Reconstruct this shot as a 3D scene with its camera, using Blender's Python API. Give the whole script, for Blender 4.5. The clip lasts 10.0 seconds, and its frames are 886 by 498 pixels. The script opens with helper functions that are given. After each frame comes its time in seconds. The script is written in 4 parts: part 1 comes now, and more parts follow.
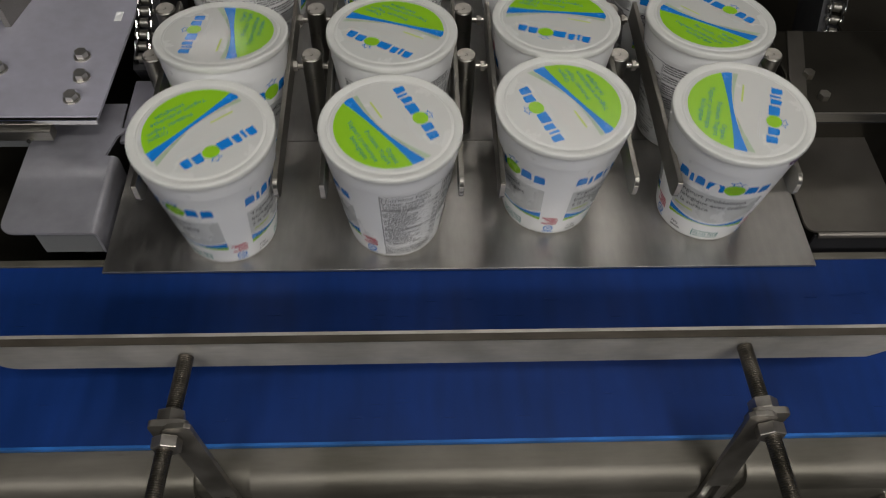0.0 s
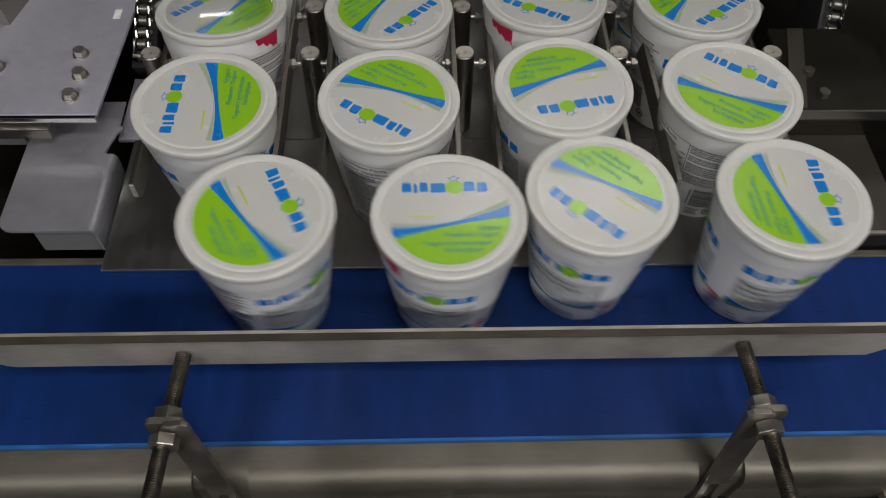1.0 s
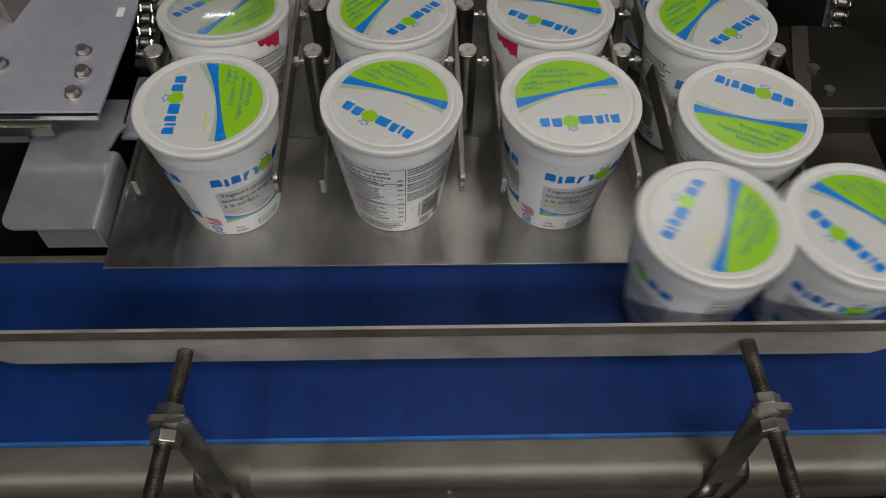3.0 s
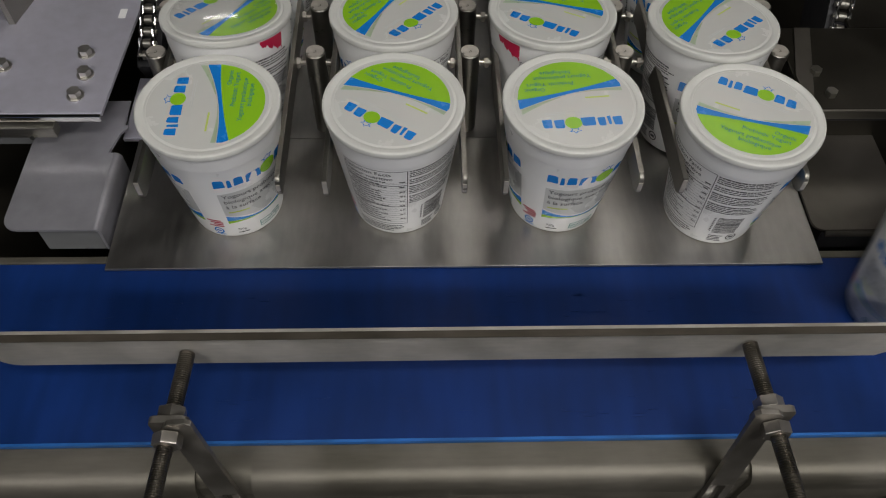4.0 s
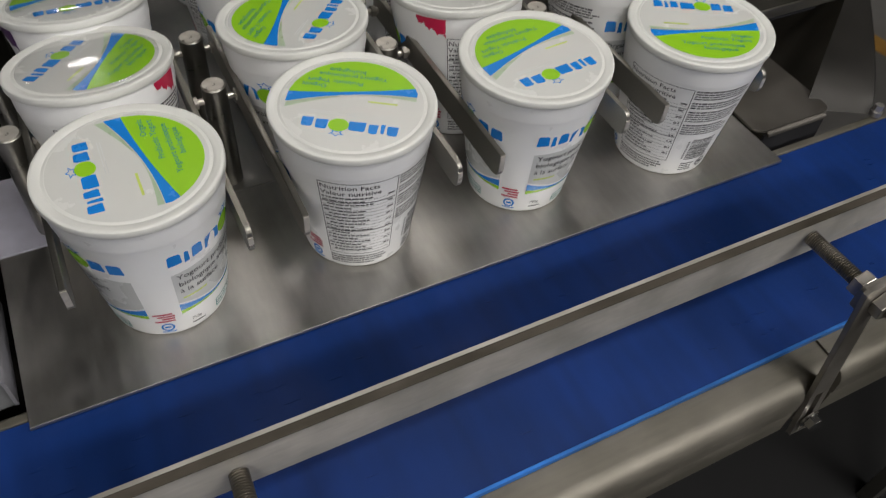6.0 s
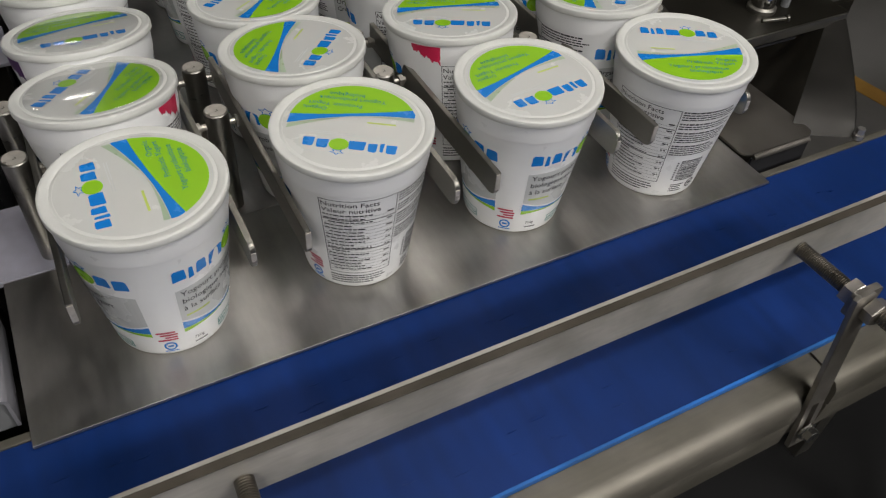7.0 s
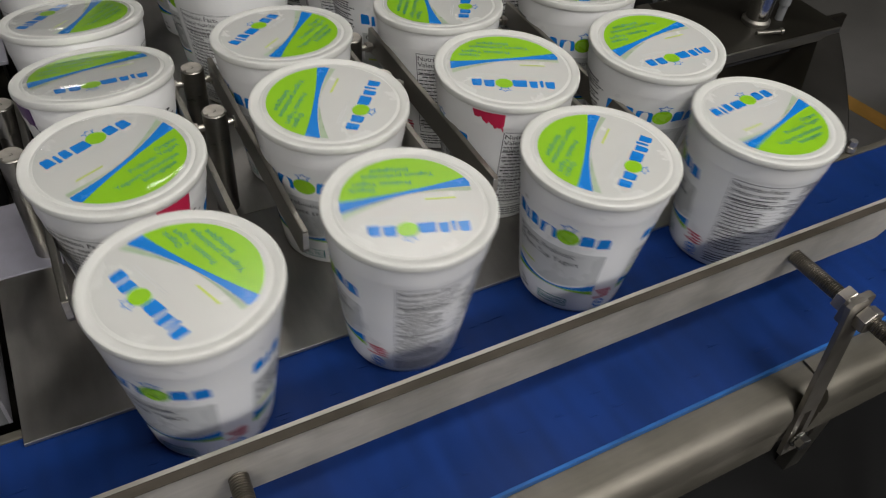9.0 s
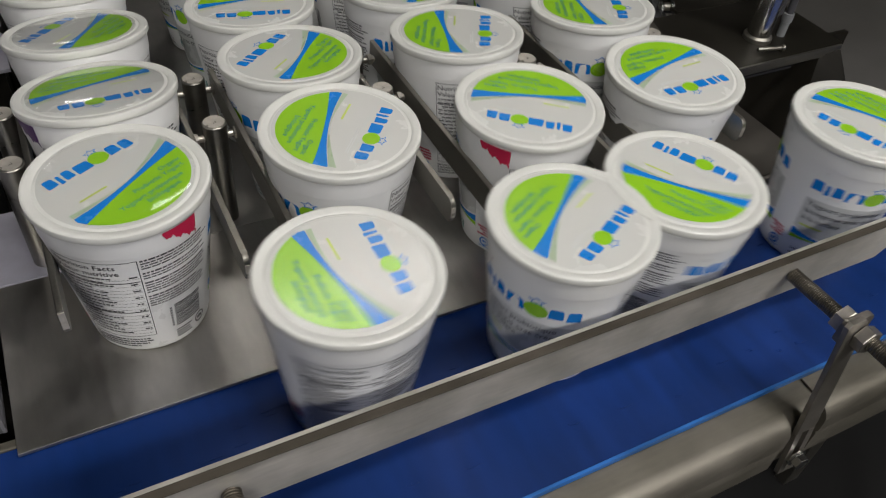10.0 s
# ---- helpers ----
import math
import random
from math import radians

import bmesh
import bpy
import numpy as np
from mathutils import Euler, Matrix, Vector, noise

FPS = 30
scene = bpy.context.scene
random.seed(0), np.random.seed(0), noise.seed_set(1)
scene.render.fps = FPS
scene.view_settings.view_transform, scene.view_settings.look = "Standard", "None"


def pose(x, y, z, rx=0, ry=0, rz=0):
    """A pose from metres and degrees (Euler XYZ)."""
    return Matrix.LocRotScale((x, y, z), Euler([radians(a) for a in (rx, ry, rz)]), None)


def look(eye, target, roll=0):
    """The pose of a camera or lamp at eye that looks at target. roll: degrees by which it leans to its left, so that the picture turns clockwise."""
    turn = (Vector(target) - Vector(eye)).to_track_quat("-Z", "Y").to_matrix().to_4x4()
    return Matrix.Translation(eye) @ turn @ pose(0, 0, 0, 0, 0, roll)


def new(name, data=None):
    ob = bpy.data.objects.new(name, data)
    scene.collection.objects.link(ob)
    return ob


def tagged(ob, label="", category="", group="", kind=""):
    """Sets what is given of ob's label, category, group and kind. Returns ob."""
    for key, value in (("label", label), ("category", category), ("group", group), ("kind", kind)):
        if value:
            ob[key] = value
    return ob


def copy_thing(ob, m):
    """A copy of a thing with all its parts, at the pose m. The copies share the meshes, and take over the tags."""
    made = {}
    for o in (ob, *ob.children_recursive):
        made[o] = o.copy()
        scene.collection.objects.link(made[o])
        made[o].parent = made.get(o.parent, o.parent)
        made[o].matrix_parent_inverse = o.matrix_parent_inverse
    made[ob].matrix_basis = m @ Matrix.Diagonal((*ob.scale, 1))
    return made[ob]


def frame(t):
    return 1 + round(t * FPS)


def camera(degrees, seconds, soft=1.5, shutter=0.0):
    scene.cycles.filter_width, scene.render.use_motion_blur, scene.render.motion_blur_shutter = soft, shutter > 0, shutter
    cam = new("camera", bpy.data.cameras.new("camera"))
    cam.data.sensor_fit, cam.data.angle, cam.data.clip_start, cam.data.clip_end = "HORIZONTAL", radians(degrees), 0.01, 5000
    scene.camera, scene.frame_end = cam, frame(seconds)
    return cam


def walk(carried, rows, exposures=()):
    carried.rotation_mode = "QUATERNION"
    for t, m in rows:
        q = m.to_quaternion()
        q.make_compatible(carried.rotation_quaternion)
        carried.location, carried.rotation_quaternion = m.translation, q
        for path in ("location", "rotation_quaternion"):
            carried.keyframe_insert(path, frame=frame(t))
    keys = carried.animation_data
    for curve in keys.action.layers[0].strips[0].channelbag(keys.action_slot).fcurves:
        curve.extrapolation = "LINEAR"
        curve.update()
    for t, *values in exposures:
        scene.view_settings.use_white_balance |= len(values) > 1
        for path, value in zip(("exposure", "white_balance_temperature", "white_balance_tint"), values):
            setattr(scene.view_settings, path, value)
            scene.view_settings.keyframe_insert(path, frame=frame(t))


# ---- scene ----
cam = camera(59.0, 10.0, 1.1, 0.9)
PATH = [
    (0, (0.019, -0.376, 0.577), (0.088, 0.758, -1.07), 2.3),
    (0.5, (0.021, -0.376, 0.576), (0.088, 0.754, -1.072), 2.2),
    (1, (0.022, -0.376, 0.576), (0.086, 0.755, -1.073), 2.1),
    (1.5, (0.019, -0.378, 0.575), (0.089, 0.756, -1.071), 2.4),
    (2, (0.019, -0.379, 0.573), (0.085, 0.754, -1.074), 2.1),
    (2.5, (0.023, -0.378, 0.573), (0.081, 0.753, -1.075), 1.8),
    (4, (0.022, -0.377, 0.572), (0.074, 0.76, -1.072), 1.7),
    (4.5, (0.025, -0.374, 0.571), (0.063, 0.762, -1.075), 0.7),
    (4.7, (0.006, -0.365, 0.572), (0.088, 0.798, -1.053), 0.6),
    (5, (-0.05, -0.338, 0.54), (0.209, 0.871, -1.032), 2.5),
    (5.3, (-0.091, -0.304, 0.51), (0.356, 0.872, -1.044), 2.7),
    (5.5, (-0.122, -0.313, 0.472), (0.43, 0.858, -1.052), 2.9),
    (5.7, (-0.137, -0.311, 0.464), (0.472, 0.808, -1.077), 4.1),
    (6.8, (-0.161, -0.332, 0.456), (0.546, 0.871, -0.976), 4.3),
    (7, (-0.163, -0.334, 0.455), (0.55, 0.867, -0.977), 4.5),
    (7.5, (-0.165, -0.341, 0.45), (0.588, 0.852, -0.967), 6.1),
    (8, (-0.167, -0.344, 0.45), (0.59, 0.843, -0.97), 6.2),
    (8.5, (-0.168, -0.338, 0.452), (0.574, 0.861, -0.967), 5.8),
    (9, (-0.169, -0.337, 0.451), (0.574, 0.873, -0.958), 5.9),
    (9.5, (-0.167, -0.334, 0.454), (0.574, 0.882, -0.951), 6.2),
    (10, (-0.165, -0.335, 0.454), (0.579, 0.89, -0.941), 6.4),
]
walk(cam, [(t, look(eye, target, roll)) for t, eye, target, roll in PATH], [(0, 0.0), (4.5, 0.0), (5.0, 0.18), (5.6, 0.48), (10, 0.48)])

# ---- light ----
world = bpy.data.worlds.new("world")
world.use_nodes = True
world.node_tree.nodes["Background"].inputs[0].default_value = (0.6, 0.65, 0.7, 1)
world.node_tree.nodes["Background"].inputs[1].default_value = 0.02
scene.world = world


def lamp(name, place, target, sx, sy, watts, colour):
    data = bpy.data.lights.new(name, "AREA")
    data.shape, data.size, data.size_y, data.energy, data.color = "RECTANGLE", sx, sy, watts, colour
    ob = new(name, data)
    ob.matrix_world = look(place, target)
    return ob


FIXTURES = [  # place, length along x, along y, watts
    ((-1.35, -2.10, 2.28), 1.20, 0.30, 32),
    ((1.60, -2.20, 2.28), 1.20, 0.30, 39),
    ((0.50, -0.95, 2.28), 1.20, 0.30, 16),
    ((0.75, 1.70, 2.28), 1.20, 0.30, 1.0),
    ((-1.75, 6.35, 2.28), 0.50, 0.16, 4),
    ((-0.25, 9.30, 2.28), 0.50, 0.16, 4),
]
for place, lx, ly, watts in FIXTURES:
    lamp("lamp", (place[0], place[1], place[2] - 0.06), (place[0], place[1] + 0.0001, 0), lx * 0.92, ly * 0.92, watts, (0.99, 0.965, 0.955))


# ---- materials ----
def material(name, colour, rough=0.5, metal=0.0, spread=0.06, scale=30.0, stretch=(1, 1, 1), bump=0.0, bump_scale=200.0, coat=0.0, stain=0.0, stain_scale=6.0, rough_spread=0.1, random_tone=0.0):
    """Base colour varied by fine grain and broad stains, with relief and uneven gloss."""
    m = bpy.data.materials.new(name)
    m.use_nodes = True
    n, l = m.node_tree.nodes, m.node_tree.links
    b = n["Principled BSDF"]
    b.inputs["Metallic"].default_value = metal
    b.inputs["Coat Weight"].default_value = coat
    b.inputs["Coat Roughness"].default_value = 0.08
    co = n.new("ShaderNodeTexCoord")
    mp = n.new("ShaderNodeMapping")
    mp.inputs["Scale"].default_value = stretch
    l.new(co.outputs["Object"], mp.inputs["Vector"])
    fine = n.new("ShaderNodeTexNoise")
    fine.inputs["Scale"].default_value, fine.inputs["Detail"].default_value = scale, 6
    l.new(mp.outputs[0], fine.inputs["Vector"])
    broad = n.new("ShaderNodeTexNoise")
    broad.inputs["Scale"].default_value, broad.inputs["Detail"].default_value = stain_scale, 4
    l.new(co.outputs["Object"], broad.inputs["Vector"])
    mix = n.new("ShaderNodeMix")
    mix.data_type = "RGBA"
    c = Vector(colour)
    mix.inputs["A"].default_value = (*[max(v * (1 - 2 * spread), 0) for v in c], 1)
    mix.inputs["B"].default_value = (*[min(v * (1 + 2 * spread), 1) for v in c], 1)
    l.new(fine.outputs["Fac"], mix.inputs["Factor"])
    out = mix.outputs["Result"]
    if stain:
        ramp = n.new("ShaderNodeValToRGB")
        ramp.color_ramp.elements[0].position, ramp.color_ramp.elements[1].position = 0.35, 0.7
        ramp.color_ramp.elements[0].color = (1 - stain, 1 - stain, 1 - stain * 1.1, 1)
        ramp.color_ramp.elements[1].color = (1, 1, 1, 1)
        l.new(broad.outputs["Fac"], ramp.inputs["Fac"])
        mul = n.new("ShaderNodeMix")
        mul.data_type, mul.blend_type = "RGBA", "MULTIPLY"
        mul.inputs["Factor"].default_value = 1
        l.new(out, mul.inputs["A"]), l.new(ramp.outputs["Color"], mul.inputs["B"])
        out = mul.outputs["Result"]
    l.new(out, b.inputs["Base Color"])
    rr = n.new("ShaderNodeMapRange")
    rr.inputs["To Min"].default_value, rr.inputs["To Max"].default_value = max(rough - rough_spread, 0.02), min(rough + rough_spread, 1)
    rr.inputs["From Min"].default_value, rr.inputs["From Max"].default_value = 0.3, 0.7
    add = n.new("ShaderNodeMath")
    add.operation = "MULTIPLY_ADD"
    add.inputs[1].default_value, add.inputs[2].default_value = 0.5, 0.0
    l.new(fine.outputs["Fac"], add.inputs[0])
    half = n.new("ShaderNodeMath")
    half.operation = "MULTIPLY_ADD"
    half.inputs[1].default_value = 0.5
    l.new(broad.outputs["Fac"], half.inputs[0]), l.new(add.outputs[0], half.inputs[2])
    l.new(half.outputs[0], rr.inputs["Value"])
    l.new(rr.outputs[0], b.inputs["Roughness"])
    if bump:
        bn = n.new("ShaderNodeTexNoise")
        bn.inputs["Scale"].default_value, bn.inputs["Detail"].default_value = bump_scale, 3
        l.new(mp.outputs[0], bn.inputs["Vector"])
        bp = n.new("ShaderNodeBump")
        bp.inputs["Strength"].default_value, bp.inputs["Distance"].default_value = bump, 0.001
        l.new(bn.outputs["Fac"], bp.inputs["Height"]), l.new(bp.outputs[0], b.inputs["Normal"])
    return m


STEEL = material("brushed_steel", (0.35, 0.335, 0.30), 0.44, 1.0, 0.10, 60, (1, 14, 14), 0.05, 120, stain=0.22, stain_scale=9)
BEAM_STEEL = material("dirty_beam_steel", (0.20, 0.185, 0.155), 0.52, 0.7, 0.10, 50, (1, 8, 8), 0.05, 90, stain=0.35, stain_scale=13, rough_spread=0.12)
ARM_STEEL = material("bracket_steel", (0.36, 0.335, 0.30), 0.46, 0.9, 0.10, 70, bump=0.05, stain=0.3, stain_scale=40)
PLATE_STEEL = material("worn_plate_steel", (0.47, 0.455, 0.435), 0.40, 1.0, 0.08, 40, (4, 1, 1), 0.02, 60, stain=0.24, stain_scale=14, rough_spread=0.085)
DULL_STEEL = material("dull_steel", (0.19, 0.175, 0.155), 0.46, 0.85, 0.08, 40, bump=0.04, stain=0.3, stain_scale=12)
RAIL_STEEL = material("rail_steel", (0.56, 0.535, 0.49), 0.52, 0.55, 0.10, 50, (1, 6, 6), 0.06, 100, stain=0.38, stain_scale=18, rough_spread=0.14)
GREY_PLATE = material("blasted_steel", (0.54, 0.53, 0.61), 0.46, 0.45, 0.06, 80, (1, 1, 1), 0.08, 300, stain=0.15, stain_scale=10)
# Darker copy of the deck steel: the guard's dimmer reflection is in the colour.
GUARD_STEEL = material("dimmed_guard_steel", (0.40, 0.395, 0.435), 0.44, 0.5, 0.07, 80, (1, 1, 1), 0.08, 300, stain=0.25, stain_scale=16)
NUT_STEEL = material("nut_steel", (0.46, 0.43, 0.39), 0.38, 0.9, 0.10, 90, stain=0.25, stain_scale=50)
HEX_STEEL = material("bolt_steel", (0.52, 0.50, 0.465), 0.32, 0.85, 0.08, 90, stain=0.2, stain_scale=60)
BRIGHT = material("polished_steel", (0.70, 0.69, 0.66), 0.18, 1.0, 0.05, 60, stain=0.1, bump=0.02)
POST_STEEL = material("turned_steel", (0.28, 0.27, 0.245), 0.36, 1.0, 0.05, 60, (1, 1, 8), 0.03, stain=0.2, stain_scale=20)
ROD_STEEL = material("threaded_steel", (0.34, 0.31, 0.27), 0.38, 1.0, 0.10, 90, stain=0.3, stain_scale=40)
DARK_METAL = material("grimy_machine_steel", (0.055, 0.050, 0.041), 0.45, 0.8, 0.15, 25, stain=0.4, stain_scale=8, bump=0.05)
OILED = material("oiled_dark_panel", (0.022, 0.020, 0.017), 0.48, 0.6, 0.15, 25, stain=0.4, stain_scale=14, bump=0.05)
BLACK = material("black_rubber", (0.02, 0.02, 0.022), 0.55, 0.0, 0.2, 40, bump=0.05)
# Stretched streaks across the belt put its wavy reflections into the colour.
BELT = material("blue_belt", (0.0038, 0.0265, 0.143), 0.50, 0.0, 0.22, 30, (3, 0.35, 1), 0.12, 700, stain=0.3, stain_scale=7, rough_spread=0.06)
BELT.node_tree.nodes["Principled BSDF"].inputs["Specular IOR Level"].default_value = 0.25
# Far brighter than the belt: light on the edge is put into this blue.
BELT_EDGE = material("belt_edge", (0.018, 0.15, 0.52), 0.5, 0.0, 0.3, 40, stain=0.5, stain_scale=8)
# Near-black base colour: the shade beside the conveyor is put into it.
SHADED_CONCRETE = material("concrete", (0.012, 0.012, 0.0125), 0.7, 0.0, 0.15, 8, bump=0.1, bump_scale=40, stain=0.35, stain_scale=1.3)
SHADED_CONCRETE.node_tree.nodes["Principled BSDF"].inputs["Specular IOR Level"].default_value = 0.15
YELLOW = material("floor_paint", (0.50, 0.27, 0.06), 0.55, 0.0, 0.15, 12, stain=0.35, stain_scale=9)
WALL = material("painted_wall", (0.17, 0.175, 0.18), 0.6, 0.0, 0.05, 3, stain=0.15, stain_scale=0.7)
CEILING = material("ceiling_panel", (0.16, 0.16, 0.16), 0.7, 0.0, 0.05, 3, stain=0.1, stain_scale=0.8)
TUB = material("white_plastic", (0.84, 0.84, 0.825), 0.30, 0.0, 0.015, 60, bump=0.03, bump_scale=160, stain=0.03, stain_scale=20, coat=0.15, rough_spread=0.05)
LID = material("lid_plastic", (0.645, 0.645, 0.605), 0.34, 0.0, 0.02, 60, bump=0.03, bump_scale=140, stain=0.05, stain_scale=25, rough_spread=0.06)
LID_FACE = material("lid_label_film", (0.585, 0.586, 0.55), 0.27, 0.0, 0.015, 50, bump=0.015, bump_scale=60, stain=0.012, stain_scale=20, coat=0.12, rough_spread=0.012)
INK_GREEN = material("green_ink", (0.27, 0.55, 0.02), 0.25, 0.0, 0.03, 60, coat=0.2)
INK_BLUE = material("blue_ink", (0.01, 0.20, 0.62), 0.25, 0.0, 0.03, 60, coat=0.2)
INK_TEAL = material("teal_ink", (0.02, 0.22, 0.20), 0.3, 0.0, 0.03, 60)
INK_PALE = material("pale_green_ink", (0.36, 0.45, 0.30), 0.3, 0.0, 0.03, 60)
INK_LIME = material("lime_ink", (0.50, 0.60, 0.12), 0.3, 0.0, 0.03, 60)
INK_BLACK = material("black_ink", (0.04, 0.04, 0.043), 0.35, 0.0, 0.05, 60)
INK_GREY = material("grey_ink", (0.54, 0.55, 0.535), 0.3, 0.0, 0.04, 40)
INK_RED = material("red_ink", (0.46, 0.015, 0.06), 0.35, 0.0, 0.05, 60)
INK_PURPLE = material("purple_ink", (0.06, 0.015, 0.09), 0.35, 0.0, 0.05, 60)
END_STEEL = material("pale_end_steel", (0.62, 0.58, 0.52), 0.32, 0.5, 0.12, 120, stain=0.25, stain_scale=150)
FILM = bpy.data.materials.new("clear_lid_film")
FILM.use_nodes = True
fn, fl = FILM.node_tree.nodes, FILM.node_tree.links
fn.remove(fn["Principled BSDF"])
sheen, clear, both, edge = fn.new("ShaderNodeBsdfGlossy"), fn.new("ShaderNodeBsdfTransparent"), fn.new("ShaderNodeMixShader"), fn.new("ShaderNodeLayerWeight")
sheen.inputs["Roughness"].default_value, edge.inputs["Blend"].default_value = 0.06, 0.5
steep, gloss = fn.new("ShaderNodeMath"), fn.new("ShaderNodeMath")
steep.operation, gloss.operation = "POWER", "MULTIPLY_ADD"
steep.inputs[1].default_value, gloss.inputs[1].default_value, gloss.inputs[2].default_value = 4.0, 0.85, 0.055
fl.new(edge.outputs["Facing"], steep.inputs[0]), fl.new(steep.outputs[0], gloss.inputs[0])
fl.new(gloss.outputs[0], both.inputs[0]), fl.new(clear.outputs[0], both.inputs[1]), fl.new(sheen.outputs[0], both.inputs[2])
fl.new(both.outputs[0], fn["Material Output"].inputs["Surface"])
CABLE = material("grey_hose", (0.05, 0.05, 0.055), 0.45, 0.0, 0.1, 40)
GLOW = material("lamp_diffuser", (0.9, 0.9, 0.9), 0.5)
GLOW.node_tree.nodes["Principled BSDF"].inputs["Emission Color"].default_value = (1.0, 0.96, 0.9, 1)
GLOW.node_tree.nodes["Principled BSDF"].inputs["Emission Strength"].default_value = 6.0


# ---- builders ----
def part(name, bm, mat, parent=None, label="", at=None, smooth=False):
    """Links a bmesh as one mesh object, under a thing or a part."""
    me = bpy.data.meshes.new(name)
    bmesh.ops.recalc_face_normals(bm, faces=bm.faces)
    if smooth:
        for f in bm.faces:
            f.smooth = True
        for e in bm.edges:
            if len(e.link_faces) == 2 and e.calc_face_angle(0) > 0.6:
                e.smooth = False
    bm.to_mesh(me)
    bm.free()
    me.materials.append(mat)
    ob = new(name, me)
    if parent:
        ob.parent = parent
    if at:
        ob.matrix_basis = at
    if label:
        tagged(ob, label)
    return ob


def thing(name, at, label, category, group="", kind=""):
    ob = new(name)
    ob.empty_display_size = 0.02
    ob.matrix_basis = at
    return tagged(ob, label, category, group, kind)


def box(x0, x1, y0, y1, z0, z1, bevel=0.0, bm=None):
    bm = bm or bmesh.new()
    v = [bm.verts.new(p) for p in ((x0, y0, z0), (x1, y0, z0), (x1, y1, z0), (x0, y1, z0), (x0, y0, z1), (x1, y0, z1), (x1, y1, z1), (x0, y1, z1))]
    fs = [bm.faces.new([v[i] for i in q]) for q in ((0, 3, 2, 1), (4, 5, 6, 7), (0, 1, 5, 4), (1, 2, 6, 5), (2, 3, 7, 6), (3, 0, 4, 7))]
    if bevel:
        bmesh.ops.bevel(bm, geom=list({e for f in fs for e in f.edges}), offset=bevel, segments=2, affect="EDGES", profile=0.6)
    return bm


def prism(points, z0, z1, bevel=0.0, bm=None, turn=None):
    """An outline in x, y raised from z0 to z1, then turned by a matrix."""
    one = bmesh.new()
    low = [one.verts.new((x, y, z0)) for x, y in points]
    top = [one.verts.new((x, y, z1)) for x, y in points]
    n = len(points)
    fs = [one.faces.new(top), one.faces.new(low[::-1])]
    fs += [one.faces.new((low[i], low[(i + 1) % n], top[(i + 1) % n], top[i])) for i in range(n)]
    if bevel:
        bmesh.ops.bevel(one, geom=list({e for f in fs[:2] for e in f.edges}), offset=bevel, segments=2, affect="EDGES", profile=0.6)
    if turn:
        bmesh.ops.transform(one, matrix=turn, verts=one.verts)
    if bm is None:
        return one
    me = bpy.data.meshes.new("piece")
    one.to_mesh(me)
    one.free()
    bm.from_mesh(me)
    bpy.data.meshes.remove(me)
    return bm


def lathe(profile, steps=48, bm=None, turn=None, caps=True):
    """A profile of (radius, height) turned round z."""
    bm = bm or bmesh.new()
    rings = []
    for r, z in profile:
        rings.append([bm.verts.new((r * math.cos(2 * math.pi * i / steps), r * math.sin(2 * math.pi * i / steps), z)) for i in range(steps)])
    for a, b in zip(rings, rings[1:]):
        for i in range(steps):
            bm.faces.new((a[i], a[(i + 1) % steps], b[(i + 1) % steps], b[i]))
    if caps:
        bm.faces.new(rings[0][::-1]), bm.faces.new(rings[-1])
    if turn:
        bmesh.ops.transform(bm, matrix=turn, verts=[v for ring in rings for v in ring])
    return bm


def rounded(x0, x1, y0, y1, r, corners="abcd", n=6):
    """Outline of a rectangle; the named corners (a: x0 y0, b: x1 y0, c: x1 y1, d: x0 y1) are rounded."""
    out = []
    for k, cx, cy, a in (("a", x0, y0, 180), ("b", x1, y0, 270), ("c", x1, y1, 0), ("d", x0, y1, 90)):
        if k in corners:
            ox, oy = cx + (r if cx == x0 else -r), cy + (r if cy == y0 else -r)
            out += [(ox + r * math.cos(radians(a + 90 * i / n)), oy + r * math.sin(radians(a + 90 * i / n))) for i in range(n + 1)]
        else:
            out.append((cx, cy))
    return out


def hexagon(r, z0, z1, turn=None, bm=None):
    pts = [(r * math.cos(radians(60 * i)), r * math.sin(radians(60 * i))) for i in range(6)]
    return prism(pts, z0, z1, r * 0.08, bm, turn)


def thread_profile(r, length, pitch):
    out = [(r * 0.7, 0), (r, pitch * 0.5)]
    z = pitch * 0.5
    while z < length - pitch:
        out += [(r, z + pitch * 0.25), (r * 0.87, z + pitch * 0.5), (r * 0.87, z + pitch * 0.7), (r, z + pitch)]
        z += pitch
    return out + [(r * 0.7, length)]


TOWARD = Matrix.Rotation(radians(90), 4, "X")     # local z becomes -y
ALONG_X = Matrix.Rotation(radians(90), 4, "Y")    # local z becomes +x

# ---- the hall ----
FLOOR_Z = -0.9
# The floor's dark colour stands in for shade; the aisle keeps paler concrete.
tagged(part("floor", box(-6, 6, -7.5, 11, FLOOR_Z - 0.1, FLOOR_Z), SHADED_CONCRETE), "worn concrete factory floor, coloured dark for the shade by the conveyor", "floor", kind="structure")
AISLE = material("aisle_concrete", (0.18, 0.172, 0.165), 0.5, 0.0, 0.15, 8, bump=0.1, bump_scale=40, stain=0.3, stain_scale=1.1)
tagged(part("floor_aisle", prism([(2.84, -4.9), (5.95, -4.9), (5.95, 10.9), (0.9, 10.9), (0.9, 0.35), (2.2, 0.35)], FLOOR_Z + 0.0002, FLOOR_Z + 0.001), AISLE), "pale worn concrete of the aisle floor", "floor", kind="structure")
